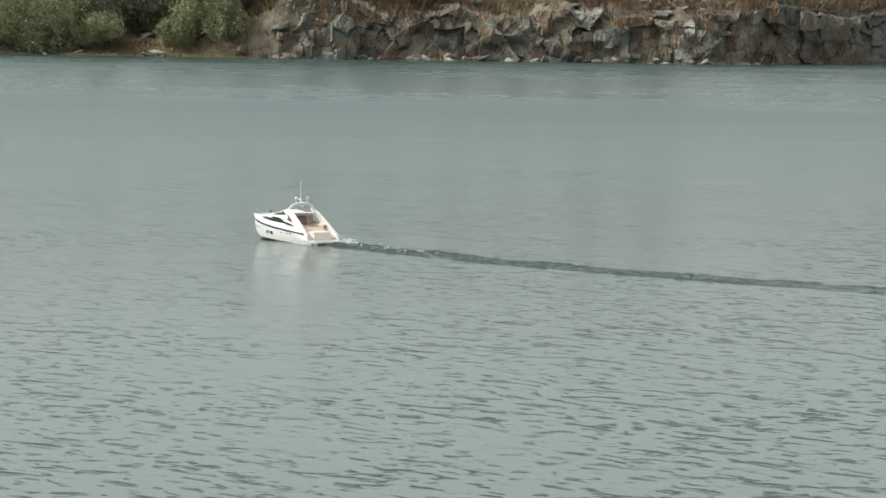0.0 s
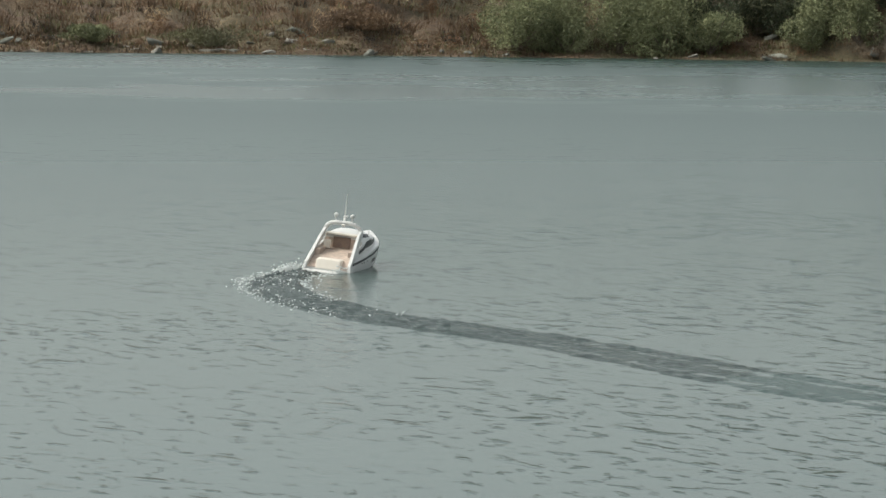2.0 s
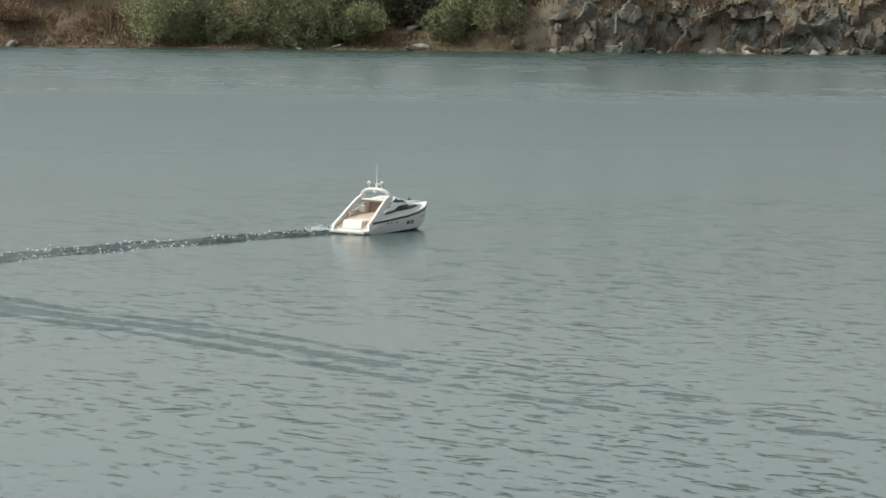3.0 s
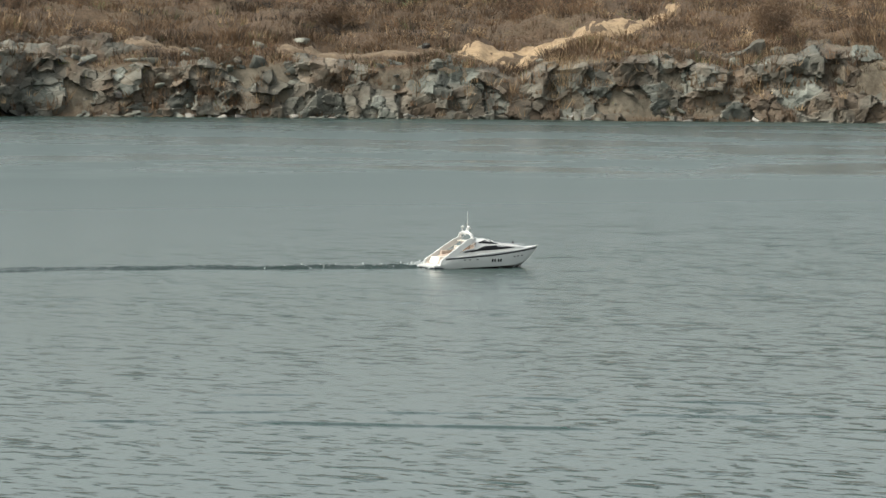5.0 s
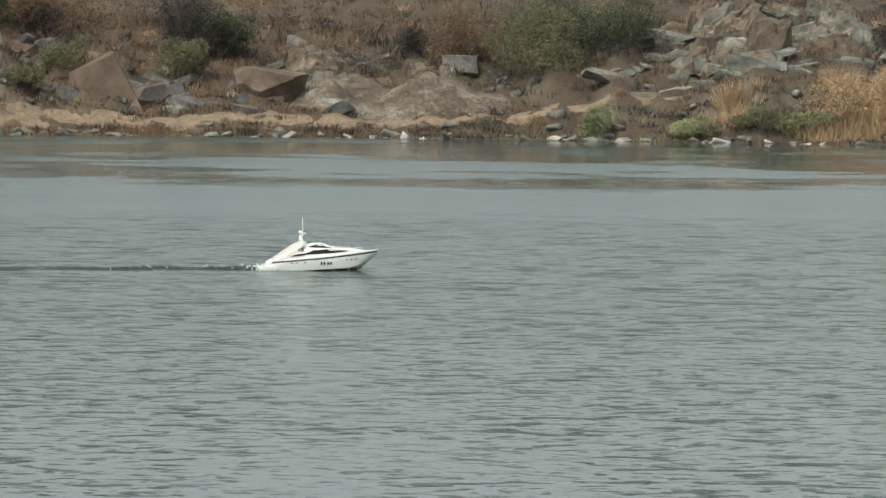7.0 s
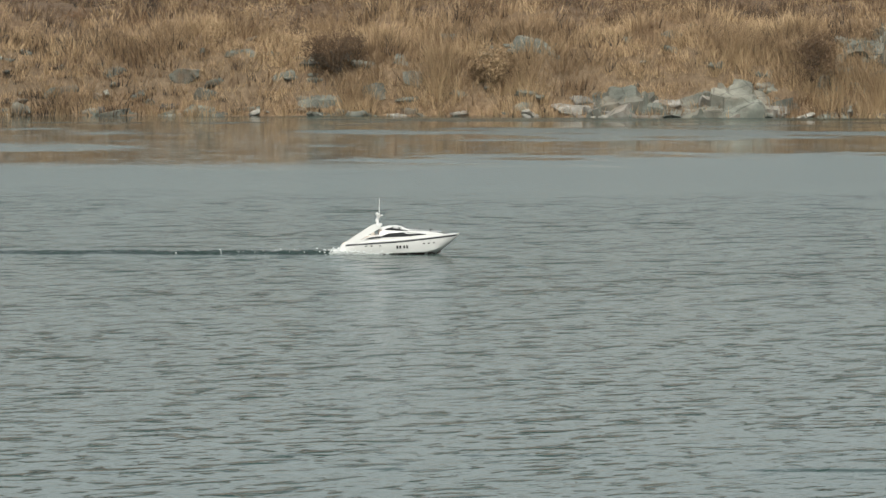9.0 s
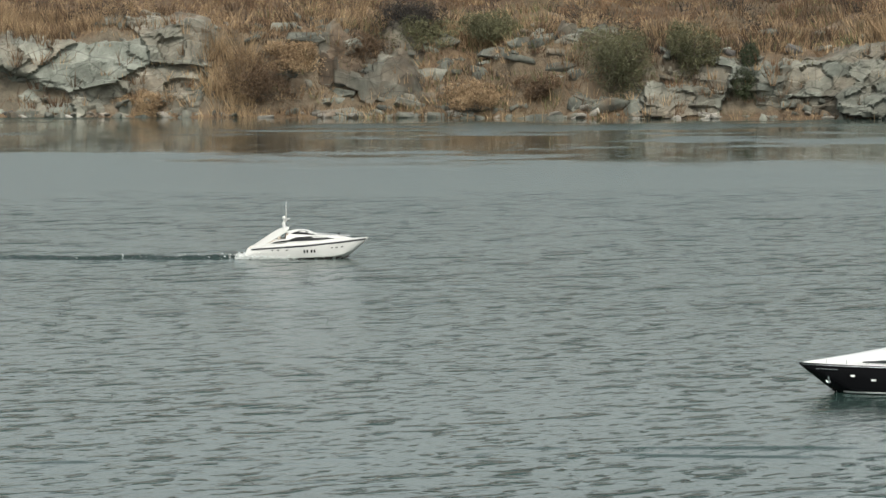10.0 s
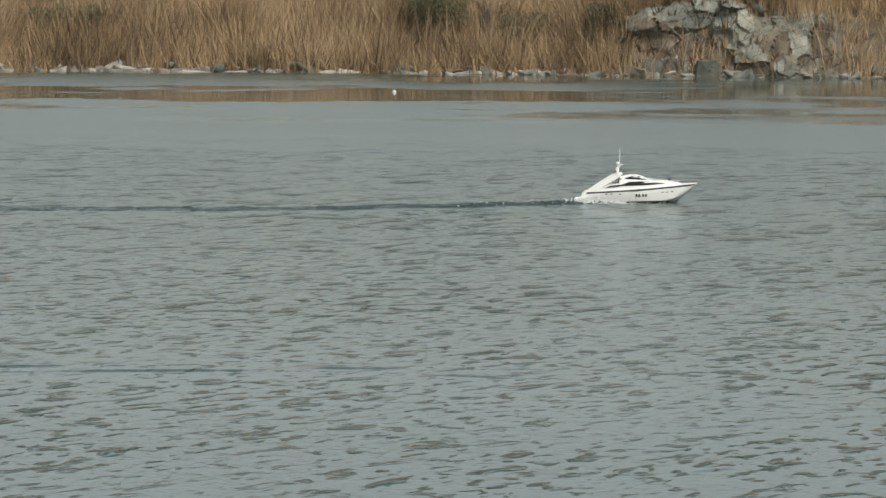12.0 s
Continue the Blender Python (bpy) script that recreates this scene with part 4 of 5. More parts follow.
# --- rock faces: split stone standing in front of the bank ---
def cliff_material():
    m = Nodes("cliff_rock")
    v = m.coords()
    tone = m.put("ShaderNodeSeparateColor", {"Color": m.put("ShaderNodeVertexColor", layer_name="tone").outputs[0]})
    n = m.noise(v, 1.7, 7, 0.62)
    grey = m.ramp(n, [(0.26, (0.085, 0.090, 0.075)), (0.5, (0.180, 0.190, 0.162)), (0.74, (0.325, 0.33, 0.285))])
    brown = m.ramp(n, [(0.26, (0.060, 0.043, 0.029)), (0.5, (0.150, 0.109, 0.074)), (0.74, (0.275, 0.215, 0.155))])
    warm = m.math("MULTIPLY", m.math("ADD", tone.outputs[1], m.math("SUBTRACT", m.noise(v, 0.8, 5, 0.6), 0.55)), 1.25, clamp=True)
    # dark joints: the shade of the clefts put into the colour along seams
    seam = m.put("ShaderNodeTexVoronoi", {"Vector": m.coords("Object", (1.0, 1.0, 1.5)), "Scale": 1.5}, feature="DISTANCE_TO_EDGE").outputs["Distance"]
    crack_shade = m.put("ShaderNodeMapRange", {"Value": m.math("ADD", seam, m.math("MULTIPLY", m.noise(v, 5.0, 4), 0.08)), "From Min": 0.04, "From Max": 0.075, "To Min": 0.55, "To Max": 1.0}).outputs[0]
    value = m.math("MULTIPLY", m.put("ShaderNodeMapRange", {"Value": tone.outputs[0], "To Min": 0.42, "To Max": 1.22}).outputs[0], crack_shade)
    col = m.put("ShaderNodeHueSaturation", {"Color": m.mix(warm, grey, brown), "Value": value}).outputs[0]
    m.bump(m.math("ADD", n, m.math("MULTIPLY", m.noise(v, 11.0, 5, 0.65), 0.25)), 0.75, 0.09)
    return m.set(base_color=col, roughness=0.94)


def facets(a, z, wide, tall, k):
    """Broken faces: each cell is a flat plane with its own depth and tilt. Gives depth and cell number."""
    u, w = a / wide, z / tall
    u = u + 0.35 * value_noise(w * 1.3, u * 0.9, k + 60)
    i, j = np.floor(u), np.floor(w)
    best, bi, bj, bu, bw = np.full(u.shape, 9.0), i * 0, j * 0, u * 0, w * 0
    for di in (-1, 0, 1):
        for dj in (-1, 0, 1):
            ci, cj = i + di, j + dj
            cu, cw = ci + 0.1 + 0.8 * hash2(ci, cj, k), cj + 0.1 + 0.8 * hash2(ci, cj, k + 1)
            d = np.maximum(np.abs(u - cu), np.abs(w - cw)) + 0.35 * (np.abs(u - cu) + np.abs(w - cw))
            hit = d < best
            best = np.where(hit, d, best)
            bi, bj, bu, bw = np.where(hit, ci, bi), np.where(hit, cj, bj), np.where(hit, cu, bu), np.where(hit, cw, bw)
    depth = hash2(bi, bj, k + 2) - 0.5 + 1.1 * (hash2(bi, bj, k + 3) - 0.5) * (u - bu) + 0.9 * (hash2(bi, bj, k + 4) - 0.35) * (w - bw)
    return depth, hash2(bi, bj, k + 5), hash2(bi, bj, k + 6)


# from station, to station, width and height of the larger blocks, how far they stand out, how brown
FACES = [(-26, -15.8, 1.2, 0.6, 0.5, 0.3), (0.0, 14.2, 0.75, 0.9, 0.38, 0.5), (13.6, 31.6, 0.95, 0.75, 0.5, 0.5), (31.0, 41.2, 1.2, 0.8, 0.6, 0.6),
         (40.6, 49.4, 1.1, 1.0, 0.75, 0.5), (96.4, 102.2, 1.5, 1.1, 0.7, 0.2), (108.8, 119.8, 1.2, 0.7, 0.5, 0.36), (129.9, 134.6, 1.0, 1.2, 0.55, 0.3)]


def build_faces():
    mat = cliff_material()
    rng = np.random.default_rng(77)
    tufts = {"brown": [], "straw": [], "rust": []}
    for num, (s0, s1, wide, tall, out, brown) in enumerate(FACES):
        s = np.arange(s0, s1, 0.036)
        q = np.linspace(-0.12, 1.12, 52)
        S, Q = np.meshgrid(s, q, indexing="ij")
        arc = S * reach(S) / 63.85
        rise = shore_at(S, 1) * (1 + 0.35 * fbm(S * 1.35 * 0.5, 0 * S + 5, 7)) * (1.0 + 0.2 * fbm(arc * 0.45, 0 * S + 2, 71))
        run = shore_at(S, 2)
        Z = Q * rise
        d1, t1, b1 = facets(arc, Z, wide, tall, 10 + num)
        d2, t2, b2 = facets(arc, Z, wide * 0.36, tall * 0.42, 30 + num)
        d3, t3, b3 = facets(arc, Z, wide * 0.15, tall * 0.2, 50 + num)
        V = run * (0.15 + 0.75 * np.clip(Q, 0, 1) ** 1.3) - 0.16 - out * 1.0 * d1 - out * 0.44 * d2 - out * 0.07 * d3
        # soil and grass cover it in places, at its ends and over its brow
        cover = np.clip((fbm(arc * 0.45, Z * 0.6, 80 + num) - 0.06) * 5, 0, 1)
        ends = np.clip(1 - np.minimum(S - s0, s1 - S) / 0.5, 0, 1)
        V = V + cover * 0.28 + ends * 0.9 + np.clip(Q - 0.98, 0, 1) * 6
        Z = Z + 0.05 * d2 - ends * 0.3
        x, y, _ = place(S, V)
        verts = np.stack([x, y, Z], -1).reshape(-1, 3)
        n, k = S.shape
        i, j = np.meshgrid(np.arange(n - 1), np.arange(k - 1), indexing="ij")
        quads = np.stack([i * k + j, (i + 1) * k + j, (i + 1) * k + j + 1, i * k + j + 1], -1).reshape(-1, 4)
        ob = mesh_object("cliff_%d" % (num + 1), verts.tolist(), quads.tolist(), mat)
        tone = np.zeros((n, k, 4))
        tone[..., 0], tone[..., 1], tone[..., 3] = (0.5 * t1 + 0.35 * t2 + 0.15 * t3) * 1.0 + 0.9 * (0.45 - brown), np.clip(brown + 0.7 * (b1 - 0.5) + 0.4 * (b2 - 0.5), 0, 1), 1
        layer = ob.data.color_attributes.new("tone", "FLOAT_COLOR", "POINT")
        layer.data.foreach_set("color", tone.reshape(-1))
        tagged(ob, "split grey and brown rock face of the quarry", "cliff", kind="structure")
        # dry tufts root on the ledges and in the joints
        count = int((s1 - s0) * 34)
        pi, pj = rng.integers(4, n - 4, count), rng.integers(6, k - 4, count)
        rooted = (fbm(arc[pi, pj] * 0.7, Q[pi, pj] * 1.2, 95) + rng.uniform(-0.25, 0.25, count) > 0.0) & (V[pi, pj + 2] - V[pi, pj] > 0.0)
        pick = rng.random(count) * (1.2 - 0.5 * shore_at(S[pi, pj], 7))
        for kind, lo, hi in (("straw", -1, 0.25), ("rust", 0.25, 0.5), ("brown", 0.5, 2)):
            hit = rooted & (pick >= lo) & (pick < hi)
            tufts[kind].append(np.stack([x[pi, pj], y[pi, pj], Z[pi, pj]], -1)[hit])
    for kind, mat in (("brown", DRY_BROWN), ("straw", STRAW), ("rust", RUST)):
        at = np.concatenate(tufts[kind])
        heap = Heap()
        heap.add(*blades(rng, at[:, 0], at[:, 1], at[:, 2], rng.uniform(0.15, 0.5, len(at)), rng.uniform(0.08, 0.24, len(at)), 0.012, 16))
        tagged(heap.build(kind + "_ledge_grass", mat), kind + " dry tufts rooted on the rock ledges", "grass", kind="stuff")


# outcrops of bedrock: from and to station, from and to behind the waterline, height, block width, how brown
OUTCROPS = [(61.0, 65.2, 5.0, 10.5, 0.85, 0.9, 0.5), (66.8, 69.8, 6.6, 10.5, 0.95, 1.1, 0.4), (66.5, 69.6, -0.15, 1.5, 0.6, 0.9, 0.25), (72.6, 73.8, 0.0, 1.2, 0.8, 1.0, 0.3),
            (73.7, 75.2, 0.8, 2.4, 0.75, 1.0, 0.35), (90.9, 94.5, -0.2, 0.9, 0.7, 1.4, 0.05), (95.2, 97.0, 1.3, 2.6, 0.5, 0.8, 0.2), (75.6, 78.5, 5.5, 8.5, 0.7, 0.9, 0.3),
            (14.5, 17.5, 1.6, 3.0, 0.35, 0.9, 0.6), (26.0, 30.0, 1.5, 2.8, 0.4, 1.0, 0.5), (47.2, 49.6, 1.8, 4.2, 1.0, 0.9, 0.2), (103.8, 105.8, 0.9, 2.4, 0.5, 0.7, 0.5), (107.9, 109.2, 1.4, 2.6, 0.7, 0.8, 0.2),
            (54.5, 57.5, 4.6, 7.0, 0.4, 0.7, 0.6), (114.5, 117.3, 0.1, 1.6, 0.7, 0.9, 0.3), (44.0, 46.6, 2.4, 4.6, 0.5, 0.9, 0.4)]


def build_outcrops():
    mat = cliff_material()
    for num, (s0, s1, v0, v1, high, wide, brown) in enumerate(OUTCROPS):
        S, V = np.meshgrid(np.arange(s0, s1, 0.04), np.linspace(v0, v1, int((v1 - v0) / 0.05) + 8), indexing="ij")
        arc = S * reach(S) / 63.85
        d1, t1, b1 = facets(arc, V, wide, wide * 0.8, 110 + num)
        d2, t2, b2 = facets(arc, V, wide * 0.36, wide * 0.3, 140 + num)
        x01, y01 = (S - s0) / (s1 - s0) * 2 - 1, (V - v0) / (v1 - v0) * 2 - 1
        body = np.clip((1 - np.maximum(np.abs(x01), np.abs(y01)) ** 2 + 0.75 * fbm(arc * 0.8, V * 0.8, 170 + num)) * 2.2, 0, 1)
        lift = body * (0.5 + 0.75 * d1 + 0.28 * d2) * high
        Z = bank_z(S, V) - 0.12 + lift
        x, y, _ = place(S, V - 0.35 * lift)
        n, k = S.shape
        i, j = np.meshgrid(np.arange(n - 1), np.arange(k - 1), indexing="ij")
        quads = np.stack([i * k + j, (i + 1) * k + j, (i + 1) * k + j + 1, i * k + j + 1], -1).reshape(-1, 4)
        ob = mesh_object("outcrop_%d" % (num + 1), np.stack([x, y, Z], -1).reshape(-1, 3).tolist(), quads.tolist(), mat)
        tone = np.zeros((n, k, 4))
        tone[..., 0], tone[..., 1], tone[..., 3] = -0.02 + 0.5 * t1 + 0.3 * t2 + 0.5 * (0.35 - brown), np.clip(brown + 0.15 + 0.6 * (b1 - 0.5) + 0.3 * (b2 - 0.5), 0, 1), 1
        layer = ob.data.color_attributes.new("tone", "FLOAT_COLOR", "POINT")
        layer.data.foreach_set("color", tone.reshape(-1))
        tagged(ob, "grey-green bedrock breaking through the grassy slope", "rock", kind="structure")


def build_grass():
    rng = np.random.default_rng(5)
    heaps = {k: Heap() for k in ("brown", "straw", "green", "burnt")}
    n = 122000
    s = rng.uniform(-27, 142, n)
    v = np.where(rng.random(n) < 0.45, rng.uniform(0.1, 3.5, n), rng.uniform(0.8, 12, n))
    v = np.where(rng.random(n) < 0.2, rng.uniform(10, 22, n), v)
    rise, run = shore_at(s, 1), shore_at(s, 2)
    rock = shore_at(s, 4)
    on_face = v < run * 1.15
    clump = fbm(s * 1.1, v * 0.9, 21, 3)
    keep = np.where(on_face, rng.random(n) > rock * (0.72 + 0.6 * fbm(s * 0.9, v * 0 + 3, 41)), clump + rng.uniform(-0.5, 0.5, n) > -0.22)
    keep &= ~((shore_at(s, 6) > 0.6) & (rng.random(n) < 0.55))
    # trodden ground stays bare
    bare = on_track(s, v, 0.04 + 0.4 * fbm(s * 4, v * 2, 51))
    bare |= (((s - 56.3) / 2.2) ** 2 + ((v - 3.7) / 1.3) ** 2 < 1) & (rng.random(n) < 0.5)
    keep &= ~bare
    s, v, on_face, clump = s[keep], v[keep], on_face[keep], clump[keep]
    x, y, _ = place(s, v)
    z = bank_z(s, v)
    tan, green, burnt = dry_share(s, v), shore_at(s, 5), shore_at(s, 6)
    reeds = np.clip((s - 117) / 4, 0, 1) * (v < 5)
    low = 0.5 + 0.5 * tan
    h = (0.26 + 0.35 * rng.random(len(s)) ** 2 + 0.5 * np.maximum(clump, 0)) * (1 + 1.7 * reeds) * low
    h = np.where((s < 0) & (v < 2.5), h * 0.6, h)
    h = np.where(on_face & (reeds < 0.5), h * 0.7, h)
    u = rng.random(len(s))
    kind = np.where(u < tan * 1.0, 1, 0)
    kind = np.where(rng.random(len(s)) < green * np.where(v < 2.6, 0.8, 0.35), 2, kind)
    kind = np.where(rng.random(len(s)) < burnt * 0.9 * (fbm(s * 0.4, v * 0.3, 9) > -0.3), 3, kind)
    for k, name in enumerate(("brown", "straw", "green", "burnt")):
        i = kind == k
        co, tri = blades(rng, x[i], y[i], z[i], h[i], 0.18 + 0.26 * rng.random(i.sum()), 0.013, 12)
        heaps[name].add(co, tri)
    for name, mat, label in (("brown", DRY_BROWN, "brown dry grass and scrub on the bank"), ("straw", STRAW, "straw-coloured tall dry grass on the bank"), ("green", GREEN_GRASS, "low green grass near the water"), ("burnt", SCORCHED, "blackened scrub on the burnt slope")):
        tagged(heaps[name].build(name + "_grass", mat), label, "grass", kind="stuff")


def foliage(rng, lumps, count, size):
    """Small leaves on the outside of a few uneven lumps."""
    c = np.array([l[:3] for l in lumps])
    r = np.array([l[3:] for l in lumps])
    pick = rng.integers(0, len(lumps), count)
    d = rng.normal(size=(count, 3))
    d /= np.linalg.norm(d, axis=1)[:, None]
    wob = 1 + 0.22 * np.sin(d[:, :1] * 9 + pick[:, None] * 2.1) * np.sin(d[:, 2:] * 7 + d[:, 1:2] * 8)
    p = c[pick] + d * r[pick] * (rng.uniform(0.55, 1.05, (count, 1)) ** 0.5) * wob
    a, b = rng.normal(size=(count, 3)), rng.normal(size=(count, 3))
    a = a / np.linalg.norm(a, axis=1)[:, None] * size * rng.uniform(0.6, 1.4, (count, 1))
    b = b / np.linalg.norm(b, axis=1)[:, None] * size * 0.6
    co = np.stack([p - a * 0.5, p + b * 0.5, p + a * 0.5], 1).reshape(-1, 3)
    return co, np.arange(len(co)).reshape(-1, 3)


def bush(s, v, w, h, leaf, label, seed, count=2600, size=0.075, name="bush", trunk=0.0, bare=False):
    rng, rnd = np.random.default_rng(seed), random.Random(seed)
    x, y, _ = place(s, v)
    z = float(bank_z(s, v))
    top = tagged(new(name), label, "tree" if name == "tree" else "bush")
    top.matrix_world = pose(x, y, z, 0, 0, rnd.uniform(0, 360))
    lumps = []
    stems = bmesh.new()
    k = max(6, int(8 * w))
    pieces = []
    if trunk:
        pieces.append(rod_bm((0, 0, -0.2), (rnd.uniform(-.1, .1), rnd.uniform(-.1, .1), trunk + h * 0.35), 0.05 + h * 0.025, 0.03, 7))
    for i in range(k):
        a, r = rnd.uniform(0, 6.28), rnd.uniform(0.0, 0.40) * w
        lh = trunk + (h - trunk) * rnd.uniform(0.14, 0.74)
        c = (r * math.cos(a), r * math.sin(a), lh)
        q = rnd.uniform(0.14, 0.30)
        lumps.append((*c, w * q, w * q, (h - trunk) * rnd.uniform(0.2, 0.34)))
        pieces.append(rod_bm((0.02 * math.cos(a), 0.02 * math.sin(a), max(trunk * 0.8, -0.1)), c, 0.022, 0.008, 5))
        if bare:
            for _ in range(4):
                tip = (c[0] + rnd.uniform(-.4, .4) * w, c[1] + rnd.uniform(-.4, .4) * w, c[2] + rnd.uniform(0.1, 0.5) * h * 0.6)
                pieces.append(rod_bm(c, tip, 0.009, 0.003, 4))
    part("trunk" if trunk else "stem", join_bm(*pieces), BARK, top)
    if not bare:
        heap = Heap()
        heap.add(*foliage(rng, lumps, count, size))
        f = heap.build("crown" if name == "tree" else "foliage", leaf)
        f.parent = top
    return top


# station, behind the waterline, width, height, leaves, label
BUSHES = [
    (-6.1, 1.9, 2.4, 1.6, BUSH_LEAF, "wide green bush behind the water's edge"), (-4.3, 2.0, 2.6, 1.8, BUSH_LEAF, "wide green bush behind the water's edge"), (-1.0, 1.9, 2.0, 1.6, BUSH_LEAF, "wide green bush beside the rock face"),
    (-6.5, 0.9, 1.5, 1.5, BUSH_LEAF, "rounded green bush at the water's edge"), (-5.6, 1.1, 1.7, 1.8, BUSH_LEAF, "rounded green bush at the water's edge"),
    (-4.7, 0.9, 1.6, 1.5, BUSH_LEAF, "rounded green bush at the water's edge"), (-3.9, 1.2, 1.7, 1.8, BUSH_LEAF, "rounded green bush at the water's edge"),
    (-3.1, 0.8, 1.3, 1.2, BUSH_LEAF, "rounded green bush at the water's edge"), (-1.3, 0.9, 1.2, 1.4, BUSH_LEAF, "green bush beside the rock face"),
    (-0.5, 0.7, 1.0, 1.6, BUSH_LEAF, "green bush beside the rock face"), (-2.2, 2.4, 1.4, 1.4, OLIVE_LEAF, "olive bush behind the shore"),
    (-9.5, 2.4, 1.5, 0.5, DRY_BROWN, "low brown scrub at the shore"), (-12, 1.2, 1.7, 0.45, OLIVE_LEAF, "low olive scrub at the shore"), (-14, 1.4, 1.2, 0.5, BUSH_LEAF, "low green bush at the shore"),
    (-19, 2.0, 1.8, 1.2, BUSH_LEAF, "green bush above dark boulders"), (-22, 1.5, 1.8, 1.0, BUSH_LEAF, "green bush above dark boulders"),
    (49.0, 4.6, 2.0, 1.9, DARK_LEAF, "tall dark shrub among boulders"), (50.6, 3.6, 1.2, 1.1, OLIVE_LEAF, "olive shrub among boulders"), (47.6, 1.1, 0.7, 0.7, OLIVE_LEAF, "small shrub below the boulders"),
    (52.6, 6.6, 2.2, 2.1, SCORCHED, "dark dead shrub on the slope"), (56.7, 7.0, 1.0, 1.0, SCORCHED, "dark dead shrub on the slope"), (53.3, 6.4, 1.6, 1.7, DARK_LEAF, "dark shrub on the slope"), (57.6, 5.8, 1.8, 1.3, DRY_BROWN, "brown dried bush on the slope"), (59.2, 7.0, 2.6, 1.6, DARK_LEAF, "dark shrub on the upper slope"), (60.5, 6.5, 2.2, 1.4, DARK_LEAF, "dark shrub on the upper slope"), (50.0, 7.0, 2.4, 1.6, DRY_BROWN, "brown dried bush on the slope"), (47.0, 7.5, 2.6, 1.4, DRY_BROWN, "brown dried bush on the slope"),
    (64.3, 1.9, 1.8, 1.0, STRAW, "tall clump of straw-coloured grass"), (65.3, 2.1, 1.6, 1.2, STRAW, "tall clump of straw-coloured grass"),
    (52.7, 4.6, 1.4, 1.2, OLIVE_LEAF, "olive shrub among the brown boulders"), (59.0, 5.6, 2.4, 1.7, OLIVE_LEAF, "wide olive shrub above the path"), (50.0, 6.8, 1.5, 1.1, SCORCHED, "dark dead shrub on the slope"), (49.8, 2.4, 1.0, 0.7, OLIVE_LEAF, "low olive bush beside the track"),
    (59.95, 0.45, 0.85, 0.9, BUSH_LEAF, "small round green bush at the water"), (61.6, 0.7, 1.1, 0.6, BUSH_LEAF, "low green bush at the water"), (62.9, 0.9, 1.3, 0.55, OLIVE_LEAF, "low green scrub at the water"),
    (63.6, 1.0, 1.2, 0.6, BUSH_LEAF, "low green bush at the water"), (65.4, 6.2, 2.0, 1.2, SCORCHED, "scorched shrub on the slope"), (68.5, 4.0, 2.0, 1.0, SCORCHED, "scorched shrub on the slope"),
    (71.5, 3.4, 2.4, 1.0, SCORCHED, "scorched shrub on the slope"), (74.2, 2.6, 1.8, 1.0, SCORCHED, "scorched shrub on the slope"),
    (39.75, 7.2, 0.75, 1.05, PALE_STRAW, "straw-yellow dried bush on the slope"), (36.4, 4.5, 2.2, 0.9, SCORCHED, "scorched scrub on the slope"), (38.6, 5.0, 2.4, 0.9, SCORCHED, "scorched scrub on the slope"),
    (24.3, 11.0, 1.0, 1.6, DARK_LEAF, "dark shrub on the brow of the slope"), (20.5, 5.5, 1.4, 0.8, DRY_BROWN, "brown dried bush on the slope"), (28.2, 4.6, 1.6, 0.9, DRY_BROWN, "brown dried bush on the slope"),
    (31.0, 4.2, 1.8, 0.9, DRY_BROWN, "brown dried bush on the slope"), (33.5, 5.6, 1.8, 1.0, DRY_BROWN, "brown dried bush on the slope"), (43.0, 5.5, 2.0, 1.0, DRY_BROWN, "brown dried bush on the slope"), (45.5, 6.2, 1.8, 1.0, DRY_BROWN, "brown dried bush on the slope"),
    (78.5, 2.4, 1.6, 0.9, STRAW, "straw-coloured dried bush on the bank"), (86.5, 1.2, 1.4, 1.0, DRY_BROWN, "brown dried bush on the bank"), (89.2, 1.0, 1.2, 0.9, STRAW, "straw-coloured dried bush on the bank"), (95.0, 1.3, 1.5, 1.0, DRY_BROWN, "brown dried bush on the bank"),
    (100.7, 0.35, 1.1, 0.8, STRAW, "rust-brown dried clump among split rocks"), (102.7, 0.5, 1.5, 1.1, DRY_BROWN, "rust-brown dried bush at the water"), (103.4, 0.9, 1.2, 0.9, STRAW, "rust-brown dried clump on the rubble"), (104.6, 1.6, 1.6, 0.8, DRY_BROWN, "brown dried bush on the rubble"), (106.4, 0.6, 1.3, 0.7, STRAW, "straw-coloured dried clump at the water"), (105.4, 2.6, 1.6, 1.0, SCORCHED, "dark dead bush above the rubble"), (107.6, 0.6, 1.0, 0.6, DRY_BROWN, "brown dried bush at the water"),
    (108.95, 0.9, 1.6, 1.55, OLIVE_LEAF, "olive-green bush against the rubble bank"), (107.0, 3.0, 1.8, 0.8, OLIVE_LEAF, "olive scrub above the rubble"), (105.6, 2.4, 1.6, 0.8, OLIVE_LEAF, "olive scrub above the rubble"), (110.4, 0.9, 1.0, 1.3, OLIVE_LEAF, "olive bush in a cleft"),
    # the narrow dark shrub at 111.4 is added as a recess's shade
    (111.4, 0.6, 0.7, 1.6, DARK_LEAF, "narrow dark shrub standing for the shade in a rock recess"), (120.6, 2.2, 1.5, 1.0, OLIVE_LEAF, "olive bush among reeds"), (127.0, 2.0, 1.6, 1.7, OLIVE_LEAF, "olive bush among tall reeds"), (128.6, 1.6, 1.4, 1.0, OLIVE_LEAF, "olive bush among tall reeds"), (130.2, 1.1, 1.0, 0.7, OLIVE_LEAF, "olive bush beside the rock face"),
]
